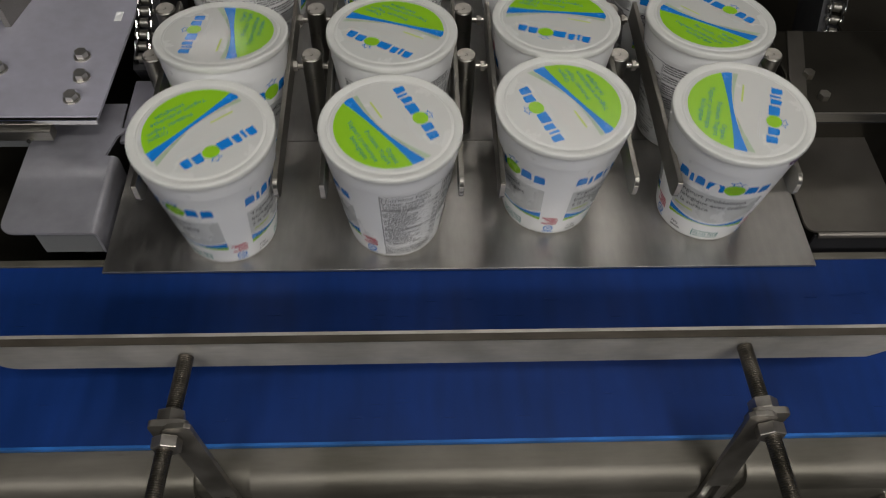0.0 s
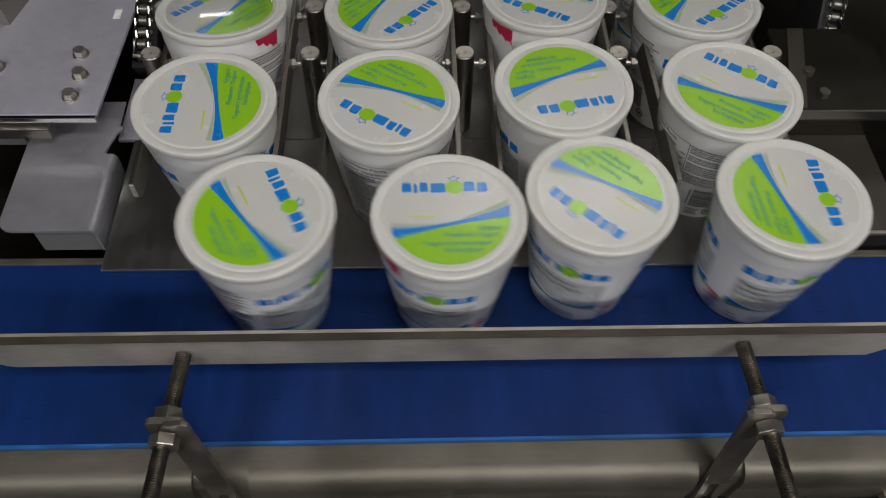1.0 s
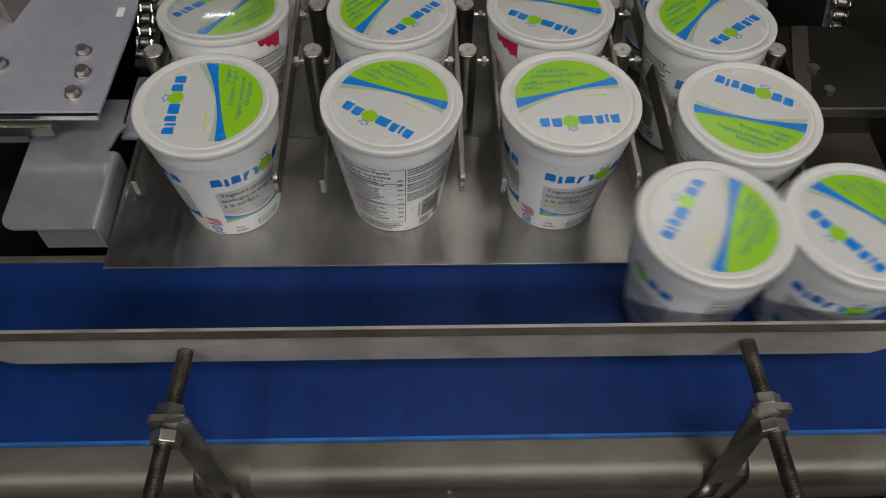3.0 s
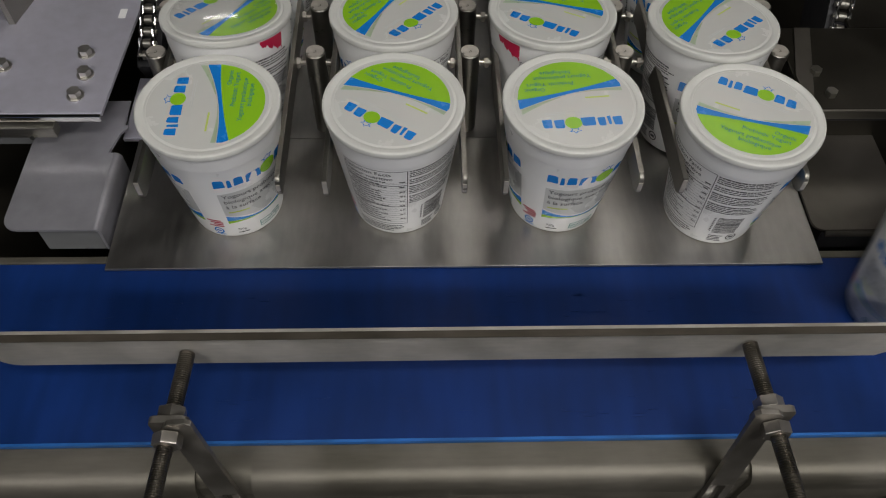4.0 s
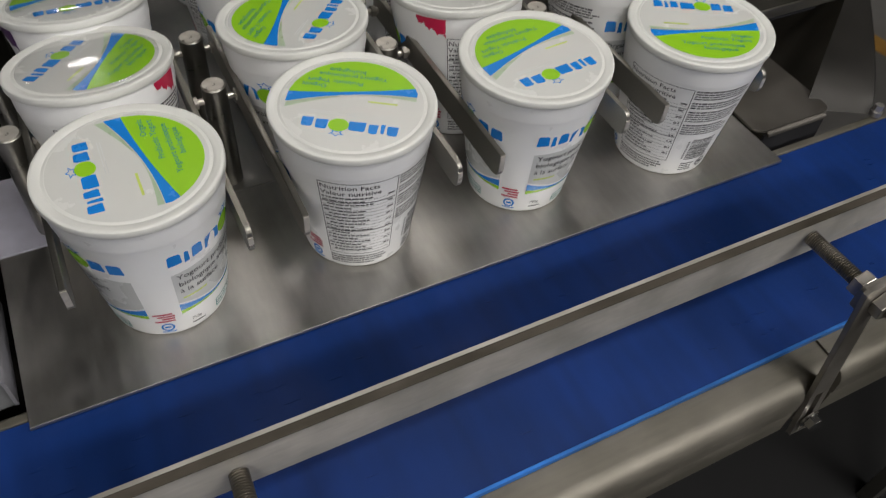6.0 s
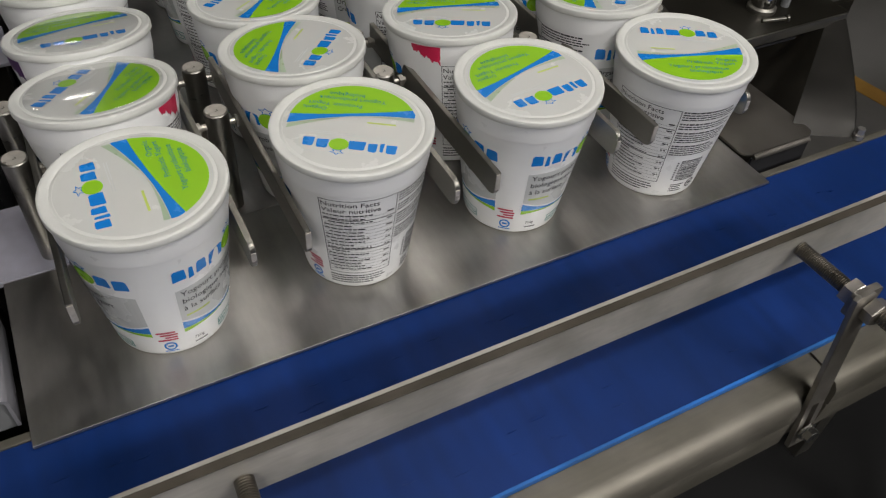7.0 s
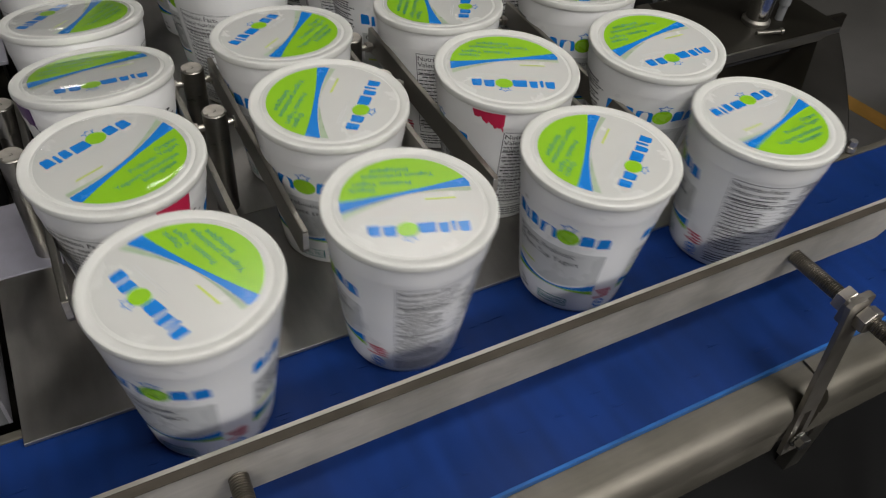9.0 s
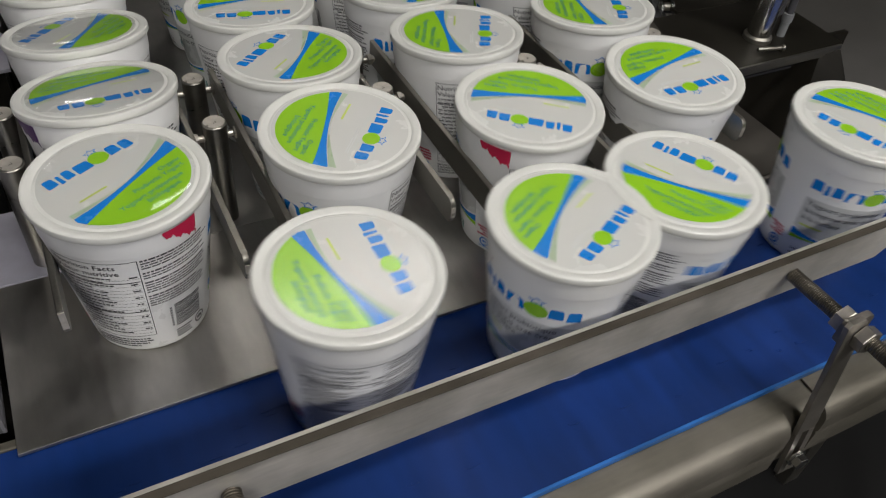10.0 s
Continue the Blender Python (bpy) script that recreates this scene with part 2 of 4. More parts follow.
tagged(part("floor_line", prism([(2.410, -1.6), (2.482, -1.6), (1.819, 2.7), (1.747, 2.7)], FLOOR_Z + 0.0012, FLOOR_Z + 0.003), YELLOW), "worn yellow safety line painted on the floor", "floor marking", kind="structure")
tagged(part("wall_north", box(-6, 6, 11, 11.15, FLOOR_Z, 2.4), WALL), "plain grey painted factory wall", "wall", kind="structure")
tagged(part("wall_south", box(-6, 6, -7.65, -7.5, FLOOR_Z, 2.4), WALL), "plain grey painted factory wall", "wall", kind="structure")
tagged(part("wall_east", box(6, 6.15, -7.65, 11.15, FLOOR_Z, 2.4), WALL), "plain grey painted factory wall", "wall", kind="structure")
tagged(part("wall_west", box(-6.15, -6, -7.65, 11.15, FLOOR_Z, 2.4), WALL), "plain grey painted factory wall", "wall", kind="structure")
tagged(part("ceiling", box(-6.15, 6.15, -7.65, 11.15, 2.4, 2.5), CEILING), "grey factory ceiling", "ceiling", kind="structure")
for place, lx, ly, watts in FIXTURES:
    fx = thing("ceiling_light", pose(*place), "white tube light fixture on the ceiling", "ceiling light", "ceiling lights")
    part("frame", box(-lx / 2 - 0.03, lx / 2 + 0.03, -ly / 2 - 0.03, ly / 2 + 0.03, 0.0, 0.12, 0.01), WALL, fx)
    part("diffuser", box(-lx / 2, lx / 2, -ly / 2, ly / 2, -0.04, 0.002, 0.01), GLOW, fx)

# ---- conveyor ----
BELT_Z = -0.0045
conveyor = thing("belt_conveyor", pose(0, 0, 0), "stainless belt conveyor frame with a rolled front beam", "conveyor", kind="structure")
prof = [(-0.1575, BELT_Z - 0.03), (-0.1575, BELT_Z - 0.004), (-0.1745, BELT_Z - 0.005)]
prof += [(-0.1745 - 0.0145 * math.sin(radians(a)), BELT_Z - 0.0195 + 0.0145 * math.cos(radians(a))) for a in range(15, 91, 15)]
prof += [(-0.189, -0.036), (-0.1875, -0.0375), (-0.1885, -0.039), (-0.1885, -0.066), (-0.1835, -0.066), (-0.1835, -0.04)]


def beam(x0, x1, outline):
    """An outline in y, z drawn along x."""
    return prism([(y, z) for y, z in outline], x0, x1, 0.0, None, Matrix(((0, 0, 1, 0), (1, 0, 0, 0), (0, 1, 0, 0), (0, 0, 0, 1))))


part("front_beam", beam(-4.4, 5.9, [(y + 0.004, z - 0.002) for y, z in prof]), BEAM_STEEL, conveyor, smooth=True)
for x0, x1 in ((-4.4, -0.150), (-0.108, 0.236), (0.272, 5.9)):
    part("beam_cover", beam(x0, x1, prof), BEAM_STEEL, conveyor, "rolled steel cover strip", smooth=True)
part("rear_beam", box(-4.4, 5.9, 0.009, 0.0165, -0.07, -0.0040, 0.0015), BEAM_STEEL, conveyor)
part("bed", box(-4.4, 5.9, -0.150, 0.0088, -0.05, BELT_Z - 0.006), STEEL, conveyor)
for x in (-4.0, -2.3, -0.75, 0.9, 2.4, 3.9, 5.5):
    for y in (-0.165, 0.018):
        part("leg", box(x - 0.02, x + 0.02, y - 0.012, y + 0.012, FLOOR_Z, -0.05, 0.002), STEEL, conveyor)
for x in (0.045, 0.40, -0.42):
    part("bolt", hexagon(0.0055, 0, 0.006, Matrix.Translation((x, -0.1888, -0.056)) @ TOWARD), BRIGHT, conveyor)

belt = thing("conveyor_belt", pose(0, 0, BELT_Z), "smooth blue conveyor belt running between steel beams", "conveyor belt")
part("belt_surface", box(-4.4, 4.05, -0.1545, 0.0085, -0.004, 0.0), BELT, belt)
part("belt_edge", box(-4.4, 4.05, -0.157, -0.1548, -0.004, 0.0008), BELT_EDGE, belt, "belt edge strip, coloured bright blue for the light on it")
bm = bmesh.new()
rng = random.Random(4)
for i in range(330):
    x, y = -2.6 + 4.0 * rng.random(), rng.choice((-0.03, -0.045, -0.06, -0.135, -0.12)) + rng.uniform(-0.004, 0.004)
    w, h = rng.uniform(0.002, 0.005), rng.uniform(0.0006, 0.0012)
    prism([(x - w, y - h), (x, y - h * 1.6), (x + w, y - h), (x + w, y + h), (x - w, y + h)], 0.0, 0.0006, 0, bm)
tagged(part("belt_texture", bm, BELT, belt), kind="stuff")

# ---- guide rail with its threaded rods ----
rail = thing("guide_rail", pose(0, 0, 0), "flat stainless guide rail held above the belt on threaded rods", "guide rail")
RAIL_Y, RAIL_Z0, RAIL_Z1 = -0.117, 0.052, 0.092
outline = rounded(-0.285, 0.372, RAIL_Z0, RAIL_Z1, 0.016, "a")
i = outline.index((0.372, RAIL_Z0))
outline[i:i + 1] = [(0.358, RAIL_Z0), (0.372, RAIL_Z0 + 0.012)]
part("bar", prism(outline, -0.003, 0.003, 0.0004, None, Matrix.Translation((0, RAIL_Y + 0.003, 0)) @ TOWARD), RAIL_STEEL, rail)

# Top edge of the rail, browner and darker than its face.
RAIL_TOP = material("brown_rail_top", (0.085, 0.072, 0.056), 0.55, 0.4, 0.15, 60, (1, 6, 6), 0.05, 90, stain=0.45, stain_scale=22)
part("top_edge", box(-0.2835, 0.3715, RAIL_Y - 0.0029, RAIL_Y + 0.0029, RAIL_Z1 + 0.0001, RAIL_Z1 + 0.0005), RAIL_TOP, rail, "brown top edge")


def rail_support(x, zrod, lean, ax, tip):
    part("threaded_rod", lathe(thread_profile(0.0056, 0.15, 0.0016), 20, None, Matrix.Translation((x, RAIL_Y - 0.001, zrod)) @ Matrix.Rotation(radians(lean), 4, "Z") @ TOWARD), ROD_STEEL, rail, "dark threaded rod", smooth=True)
    bx, by = x + 0.052 * math.sin(radians(lean)), RAIL_Y - 0.060
    for k, z0 in enumerate((0.0, 0.0115)):
        m = Matrix.Translation((bx, (-0.1605, -0.1790)[k], zrod)) @ TOWARD
        part("nut", hexagon(0.0100, 0, 0.0085, m @ Matrix.Rotation(radians(20 + 17 * k), 4, "Z")), NUT_STEEL, rail)
    arm = bmesh.new()
    y0 = by - 0.0115 + 0.0045
    # slotted upright: two cheeks, a foot and a head
    prism([(-0.0095, -0.138), (-0.0035, -0.138), (-0.0035, -0.095), (-0.0095, -0.095)], 0, 0.004, 0, arm)
    prism([(0.0035, -0.138), (0.0095, -0.138), (0.0095, -0.095), (0.0035, -0.095)], 0, 0.004, 0, arm)
    prism([(-0.0095, -0.0948), (0.0095, -0.0948), (0.0095, 0.010), (0.006, 0.013), (-0.006, 0.013), (-0.0095, 0.010)], 0, 0.004, 0.0005, arm)
    prism([(-0.0095, -0.1405), (0.0095, -0.1405), (0.0095, -0.1382), (-0.0095, -0.1382)], 0, 0.004, 0, arm)
    m = Matrix.Translation((ax, -0.1748, zrod)) @ Matrix.Rotation(radians(83.0), 4, "X") @ Matrix.Rotation(radians(tip), 4, "Z")
    bmesh.ops.transform(arm, matrix=m, verts=arm.verts)
    part("slotted_arm", arm, ARM_STEEL, rail)
    lo, hi = bx - 0.0125, bx + 0.0135
    part("clamp_plate", prism(rounded(lo, hi, -0.0105, 0.0105, 0.004), 0, 0.005, 0.0006, None, Matrix.Translation((0, -0.1695, zrod)) @ TOWARD), ARM_STEEL, rail, "small clamp plate")
    bolt = bmesh.new()
    lathe([(0.0085, 0), (0.0085, 0.0015)], 20, bolt, Matrix.Translation((ax + 0.12 * math.sin(radians(tip)), -0.1950, -0.046)) @ TOWARD)
    hexagon(0.0065, 0.0015, 0.0075, Matrix.Translation((ax + 0.12 * math.sin(radians(tip)), -0.1950, -0.046)) @ TOWARD, bolt)
    part("clamp_bolt", bolt, BRIGHT, rail)


rail_support(-0.1450, 0.071, -3, -0.139, 7)
rail_support(0.256, 0.075, 2, 0.2510, -1.5)

# ---- dead plate and the feed table ----
PX0, PX1 = -0.2535, 0.377
tagged(part("transfer_plate", prism([(PX0, 0), (PX1, 0), (PX1, 0.1515), (PX0, 0.1515)], -0.003, 0.0, 0.0006), PLATE_STEEL), "worn stainless transfer plate with smeared streaks", "steel plate")
SLOPE = 6.5
tagged(part("feed_table", prism([(-0.2055, 0), (0.372, 0), (0.372, 1.15), (-0.2055, 1.15)], -0.0034, 0, 0.0006), PLATE_STEEL, at=pose(0, 0.1525, -0.0004, -SLOPE, 0, 0)), "stainless feed table under the rows of tubs", "machine table")
tagged(part("feeding_machine", box(-0.75, 0.62, 0.085, 1.35, FLOOR_Z, -0.15, 0.01), DARK_METAL), "dark grimy lower body of the feeding machine", "machine")
for x in (-0.15, 0.0, 0.145, 0.29):
    tagged(part("table_bearer", prism([(0.10, -0.1495), (1.25, -0.1495), (1.25, -0.132), (0.155, -0.0045), (0.10, -0.0045)], x - 0.02, x + 0.02, 0, None, Matrix(((0, 0, 1, 0), (1, 0, 0, 0), (0, 1, 0, 0), (0, 0, 0, 1)))), DARK_METAL), "steel bearer under the feed table", "bearer", "table bearers")

# posts and lane bars
LANES = (-0.147, 0.0, 0.144, 0.286)


def guide_post(x, y, top, side):
    t = thing("guide_post", pose(x, y, 0), "round stainless guide post with clamp screws", "post", "lane guide posts")
    part("shaft", lathe([(0.0092, -0.10), (0.0092, top - 0.0007), (0.0085, top)], 32), POST_STEEL, t, smooth=True)
    part("top_face", lathe([(0.0002, top + 0.0001), (0.0080, top + 0.0001), (0.0080, top + 0.0006), (0.0002, top + 0.0006)], 24, caps=False), END_STEEL, t, "brushed bright top")
    for s in side:
        sc = bmesh.new()
        lathe([(0.0028, 0.008), (0.0028, 0.020)], 14, sc, Matrix.Translation((0, 0, top - 0.013)) @ Matrix.Rotation(radians(90 * s), 4, "Y"))
        hexagon(0.0052, 0.0135, 0.0175, Matrix.Translation((0, 0, top - 0.013)) @ Matrix.Rotation(radians(90 * s), 4, "Y"), sc)
        part("clamp_screw", sc, NUT_STEEL, t)


for y, top in ((0.170, 0.094), (0.234, 0.094)):
    guide_post(-0.2145, y, top, (1,))
    guide_post(-0.0732, y, top, (-1, 1))
    guide_post(0.0660, y, top, (-1, 1))
    guide_post(0.2060, y, top, (-1, 1))
    guide_post(0.3480, y, top, (-1,))


def lane_bar(x, y0, z0, z1, w, mat, label, round_end):
    pts = rounded(y0, 0.247, z0, z1, 0.006, "ad" if round_end else "a")
    bm = prism(pts, -w / 2, w / 2, 0.0010, None, Matrix(((0, 0, 1, x), (1, 0, 0, 0), (0, 1, 0, 0), (0, 0, 0, 1))))
    bar = tagged(part("lane_guide_bar", bm, mat), label, "guide bar", "lane guide bars")
    # End face, paler and less metallic than the bar.
    part("worn_end", box(x - w * 0.42, x + w * 0.42, y0 - 0.0006, y0 + 0.0010, z0 + 0.0065, z1 - (0.0065 if round_end else 0.0012), 0.0002), END_STEEL, bar, "pale end face")


for x in (-0.2035, -0.0556, 0.0895, 0.2335):
    lane_bar(x, 0.021, 0.070, 0.092, 0.0045, STEEL, "flat steel lane guide bar with a polished end", False)
for x in (-0.0928, 0.0562, 0.1980, 0.3320):
    lane_bar(x, 0.021, 0.072, 0.094, 0.0040, STEEL, "thin steel lane guide bar with a rounded end", True)

# side guard plates
def guard(name, outline, z, label, fold, mat):
    """A sheet with a rolled-down edge at x = fold[0], between y fold[1] and fold[2]."""
    t = thing(name, pose(0, 0, 0), label, "guard plate", "guard plates")
    part("top_sheet", prism(outline, z - 0.0025, z, 0.0006), mat, t)
    x, y0, y1, way = fold
    prof = [(x, z)] + [(x + way * 0.006 * math.sin(radians(a)), z - 0.006 + 0.006 * math.cos(radians(a))) for a in range(15, 91, 15)] + [(x + way * 0.006, z - 0.03), (x + way * 0.0037, z - 0.03)]
    prof += [(x + way * 0.0037 * math.sin(radians(a)), z - 0.006 + 0.0037 * math.cos(radians(a))) for a in range(90, -1, -15)]
    bm = prism(prof, -y1, -y0, 0, None, Matrix.Rotation(radians(90), 4, "X"))
    part("rolled_edge", bm, mat, t, smooth=True)
    return t


GZ = 0.014
left_guard = guard("corner_guard", rounded(-0.346, -0.2665, 0.0325, 0.130, 0.013, "a")[:-2] + [(-0.2665, 0.0325), (-0.2665, 0.122), (-0.2725, 0.122), (-0.2665, 0.147), (-0.2605, 0.153), (-0.2605, 0.157), (-0.2650, 0.157), (-0.2650, 0.19), (-0.346, 0.19)], GZ, "grey bent steel corner guard beside the plate", (-0.2665, 0.0325, 0.122, 1), GUARD_STEEL)
part("front_flange", box(-0.317, -0.262, 0.036, 0.0385, -0.02, GZ - 0.0026), WALL, left_guard, "pale inner flange")
part("bracket", box(-0.345, -0.270, 0.12, 0.19, -0.1495, GZ - 0.0026), DARK_METAL, left_guard)
tagged(part("corner_shelf", prism([(-0.2690, 0.1520), (-0.2060, 0.1520), (-0.2060, 0.236), (-0.2690, 0.236)], -0.004, 0.0008, 0.0006), GREY_PLATE), "small pale steel plate under the guide post", "steel plate")
for y0, y1 in ((0.428, 0.500), (0.520, 0.80)):
    shelf = tagged(part("side_shelf", box(-0.243, -0.2095, y0, y1, 0.014, 0.018, 0.0008), GREY_PLATE), "pale steel shelf beside the chain", "shelf", "side shelves")
    part("web", box(-0.236, -0.216, y0 + 0.01, y1 - 0.01, -0.1495, 0.0138), DARK_METAL, shelf)
right_guard = thing("corner_guard", pose(0, 0, 0), "dull steel corner guard beside the plate", "guard plate", "guard plates")
part("top_sheet", prism(rounded(0.3775, 0.470, 0.034, 0.165, 0.010, "ab"), 0.001, 0.0035, 0.0006), DULL_STEEL, right_guard)
roll = [(0.0340 - 0.0045 * math.sin(radians(a)), -0.0010 + 0.0045 * math.cos(radians(a))) for a in range(10, 91, 16)]
roll += [(0.0320 - 0.0002 * k, -0.0010 + 0.0010 * k) for k in (0, 1)]
part("rolled_edge", beam(0.3875, 0.4600, roll), DULL_STEEL, right_guard, "worn bright rolled front edge", smooth=True)
part("front_flange", box(0.386, 0.462, 0.0322, 0.0345, -0.045, -0.0012), BLACK, right_guard, "dark front flange")
part("bracket", box(0.395, 0.465, 0.10, 0.16, -0.1495, 0.0008), DARK_METAL, right_guard)

# ---- left side of the machine ----
deck = thing("bolted_deck", pose(0, 0, 0), "grey steel deck plate with hexagon bolts", "steel plate")
DZ = 0.050
part("sheet", prism([(-0.75, 0.138), (-0.270, 0.138), (-0.262, 0.34), (-0.262, 1.25), (-0.75, 1.25)], DZ - 0.004, DZ, 0.0008), GREY_PLATE, deck)
part("front_lip", box(-0.75, -0.271, 0.1335, 0.1375, DZ - 0.007, DZ - 0.0005, 0.0008), BRIGHT, deck, "bright folded lip")
part("under_rail", box(-0.75, -0.315, 0.128, 0.140, DZ - 0.022, DZ - 0.010, 0.001), STEEL, deck)
part("skirt", box(-0.75, -0.350, 0.150, 0.156, -0.004, DZ - 0.0225), WALL, deck, "pale painted skirt panel")
for x, y in ((-0.2985, 0.160), (-0.2960, 0.188), (-0.3020, 0.217), (-0.376, 0.199)):
    b = bmesh.new()
    lathe([(0.0080, 0), (0.0080, 0.0012)], 20, b, Matrix.Translation((x, y, DZ)))
    hexagon(0.0062, 0.0012, 0.0072, Matrix.Translation((x, y, DZ)), b)
    part("bolt", b, HEX_STEEL, deck)
part("label", box(-0.283, -0.276, 0.270, 0.284, DZ, DZ + 0.0004), TUB, deck, "pale scrap of tape")
part("hook", lathe([(0.0022, 0), (0.0022, 0.03)], 10, None, Matrix.Translation((-0.335, 0.149, DZ - 0.032)) @ Matrix.Rotation(radians(60), 4, "X")), BRIGHT, deck)
# hand lever lying over the deck
lever = thing("steel_lever", pose(-0.384, 0.315, DZ), "shiny folded steel lever lying across the deck", "lever")
part("blade", prism([(-0.014, -0.060), (-0.004, -0.062), (0.075, 0.30), (0.045, 0.30)], 0.018, 0.022, 0.0008, None, Matrix.Rotation(radians(-4), 4, "X")), DULL_STEEL, lever)
part("web", prism([(-0.004, -0.055), (0.002, -0.055), (0.080, 0.30), (0.074, 0.30)], 0.0, 0.030, 0.0008), STEEL, lever)
part("sleeve", lathe([(0.011, 0), (0.013, 0.002), (0.013, 0.05), (0.0095, 0.05), (0.0095, 0.004)], 24, None, pose(-0.040, -0.01, 0.012, -75, 0, 0), caps=False), STEEL, lever, smooth=True)
part("strap", box(-0.11, -0.03, 0.02, 0.20, 0.010, 0.014, 0.001), BRIGHT, lever)


def chain(at, y1, name_label):
    x, y0, z = 0.0, 0.0, 0.0
    t = thing("roller_chain", at, name_label, "chain", "drive chains")
    pitch, n = 0.0127, int(y1 / 0.0127)
    plate = None
    roller = None
    for k in range(n):
        y = y0 + k * pitch
        if roller is None:
            bm = lathe([(0.0046, -0.0038), (0.0046, 0.0038)], 12, None, ALONG_X)
            lathe([(0.0020, -0.0088), (0.0020, 0.0088)], 8, bm, ALONG_X)
            roller = part("roller", bm, STEEL, t, at=pose(x, y, z), smooth=True)
        else:
            o = new("roller", roller.data)
            o.parent, o.matrix_basis = t, pose(x, y, z)
        off = 0.0055 if k % 2 else 0.0072
        if plate is None:
            pts = [(-0.0055, 0), (-0.0040, 0.0048), (0, 0.0055), (0.00635, 0.0030), (0.0127, 0.0055), (0.0167, 0.0048), (0.0182, 0), (0.0167, -0.0048), (0.0127, -0.0055), (0.00635, -0.0030), (0, -0.0055), (-0.0040, -0.0048)]
            plate = part("link_plate", prism(pts, -0.0007, 0.0007, 0, None, Matrix(((0, 0, 1, 0), (1, 0, 0, 0), (0, 1, 0, 0), (0, 0, 0, 1)))), BRIGHT, t, at=pose(x + off, y, z))
        else:
            o = new("link_plate", plate.data)
            o.parent, o.matrix_basis = t, pose(x + off, y, z)
        o = new("link_plate", plate.data)
        o.parent, o.matrix_basis = t, pose(x - off, y, z)
    part("chain_track", box(x - 0.012, x + 0.012, y0 - 0.01, y1, z - 0.10, z - 0.006), BLACK, t, "black chain track")


chain(pose(-0.2545, 0.240, 0.028, 25, 0, 0), 0.17, "bright steel roller chain in a black track")
chain(pose(0.446, 0.250, 0.052, 38, 0, -14), 0.12, "dark oily roller chain in a black track")

# ---- right side of the machine ----
side = thing("side_table", pose(0, 0, 0), "grimy dark steel side table with flared leg panel", "machine table")
TZ = 0.062
part("top", prism(rounded(0.374, 0.585, 0.1275, 0.24, 0.004, "b"), TZ - 0.004, TZ, 0.001), DARK_METAL, side)
part("top_rear", box(0.45, 0.62, 0.2405, 1.2, TZ - 0.004, TZ, 0.001), DARK_METAL, side)
# Paler strip laid on the table top in place of its brushed sheen.
part("edge_strip", prism([(0.375, 0.1285), (0.381, 0.1285), (0.390, 0.165), (0.408, 0.238), (0.392, 0.238), (0.375, 0.170)], TZ + 0.0002, TZ + 0.0022, 0.0004), DULL_STEEL, side, "paler steel strip in place of the sheen along the edge")
part("front_lip", box(0.374, 0.580, 0.1247, 0.1273, TZ - 0.010, TZ + 0.0005, 0.0008), STEEL, side, "worn bright front lip")
part("inner_wall", box(0.374, 0.620, 0.150, 0.156, -0.1495, TZ - 0.005), DARK_METAL, side)
part("cross_bar", box(0.374, 0.530, 0.138, 0.149, TZ - 0.026, TZ - 0.014, 0.001), BLACK, side)
bm = bmesh.new()
cols = []
for k in range(9):
    f = k / 8
    z = (TZ - 0.005) * (1 - f) - 0.003 * f
    flare = 0.5 - 0.5 * math.cos(math.pi * f)
    out = 1 - (1 - f) ** 1.7
    cols.append([(0.557 - 0.060 * f - 0.045 * flare, 0.1305 - 0.052 * f - 0.030 * flare, z), (0.576 - 0.068 * out, 0.1225 - 0.104 * out, z)])
for off in (0.0, 0.003):
    vs = [[bm.verts.new((x + off, y + off * 0.5, z)) for x, y, z in c] for c in cols]
    for a, b in zip(vs, vs[1:]):
        bm.faces.new((a[0], a[1], b[1], b[0]))
    if off == 0.0:
        first = vs
for a, b, c, d in zip(first, first[1:], vs, vs[1:]):
    bm.faces.new((a[1], b[1], d[1], c[1])), bm.faces.new((a[0], b[0], d[0], c[0]))
part("leg_panel", bm, OILED, side, "flared dark leg panel with bright edge", smooth=True)
b = bmesh.new()
lathe([(0.0055, -0.003), (0.0055, 0.002)], 18, b, Matrix.Translation((0.512, 0.016, 0)))
hexagon(0.0042, 0.002, 0.009, Matrix.Translation((0.512, 0.016, 0)), b)
part("foot_bolt", b, HEX_STEEL, side)
for x, y in ((0.401, 0.146), (0.395, 0.175)):
    part("bolt", hexagon(0.0055, 0, 0.006, Matrix.Translation((x, y, TZ))), STEEL, side)
part("stud", lathe([(0.0022, 0), (0.0022, 0.028), (0.0036, 0.028), (0.0036, 0.031)], 14, None, Matrix.Translation((0.474, 0.144, TZ + 0.004)) @ Matrix.Rotation(radians(-12), 4, "Z") @ Matrix.Rotation(radians(90), 4, "Y")), STEEL, side, smooth=True)
cyl = thing("air_cylinder", pose(0.497, 0.168, TZ), "steel cylinder standing on the side table with a hose", "cylinder")
part("collar", lathe([(0.0150, 0), (0.0150, 0.004), (0.0125, 0.006)], 32), STEEL, cyl, smooth=True)
part("barrel", lathe([(0.012, 0.006), (0.012, 0.12), (0.016, 0.122), (0.016, 0.15)], 32), BRIGHT, cyl, smooth=True)
part("fitting", lathe([(0.0045, 0), (0.0045, 0.016), (0.0058, 0.017), (0.0058, 0.026)], 16, None, pose(0.030, -0.004, 0)), WALL, cyl, smooth=True)


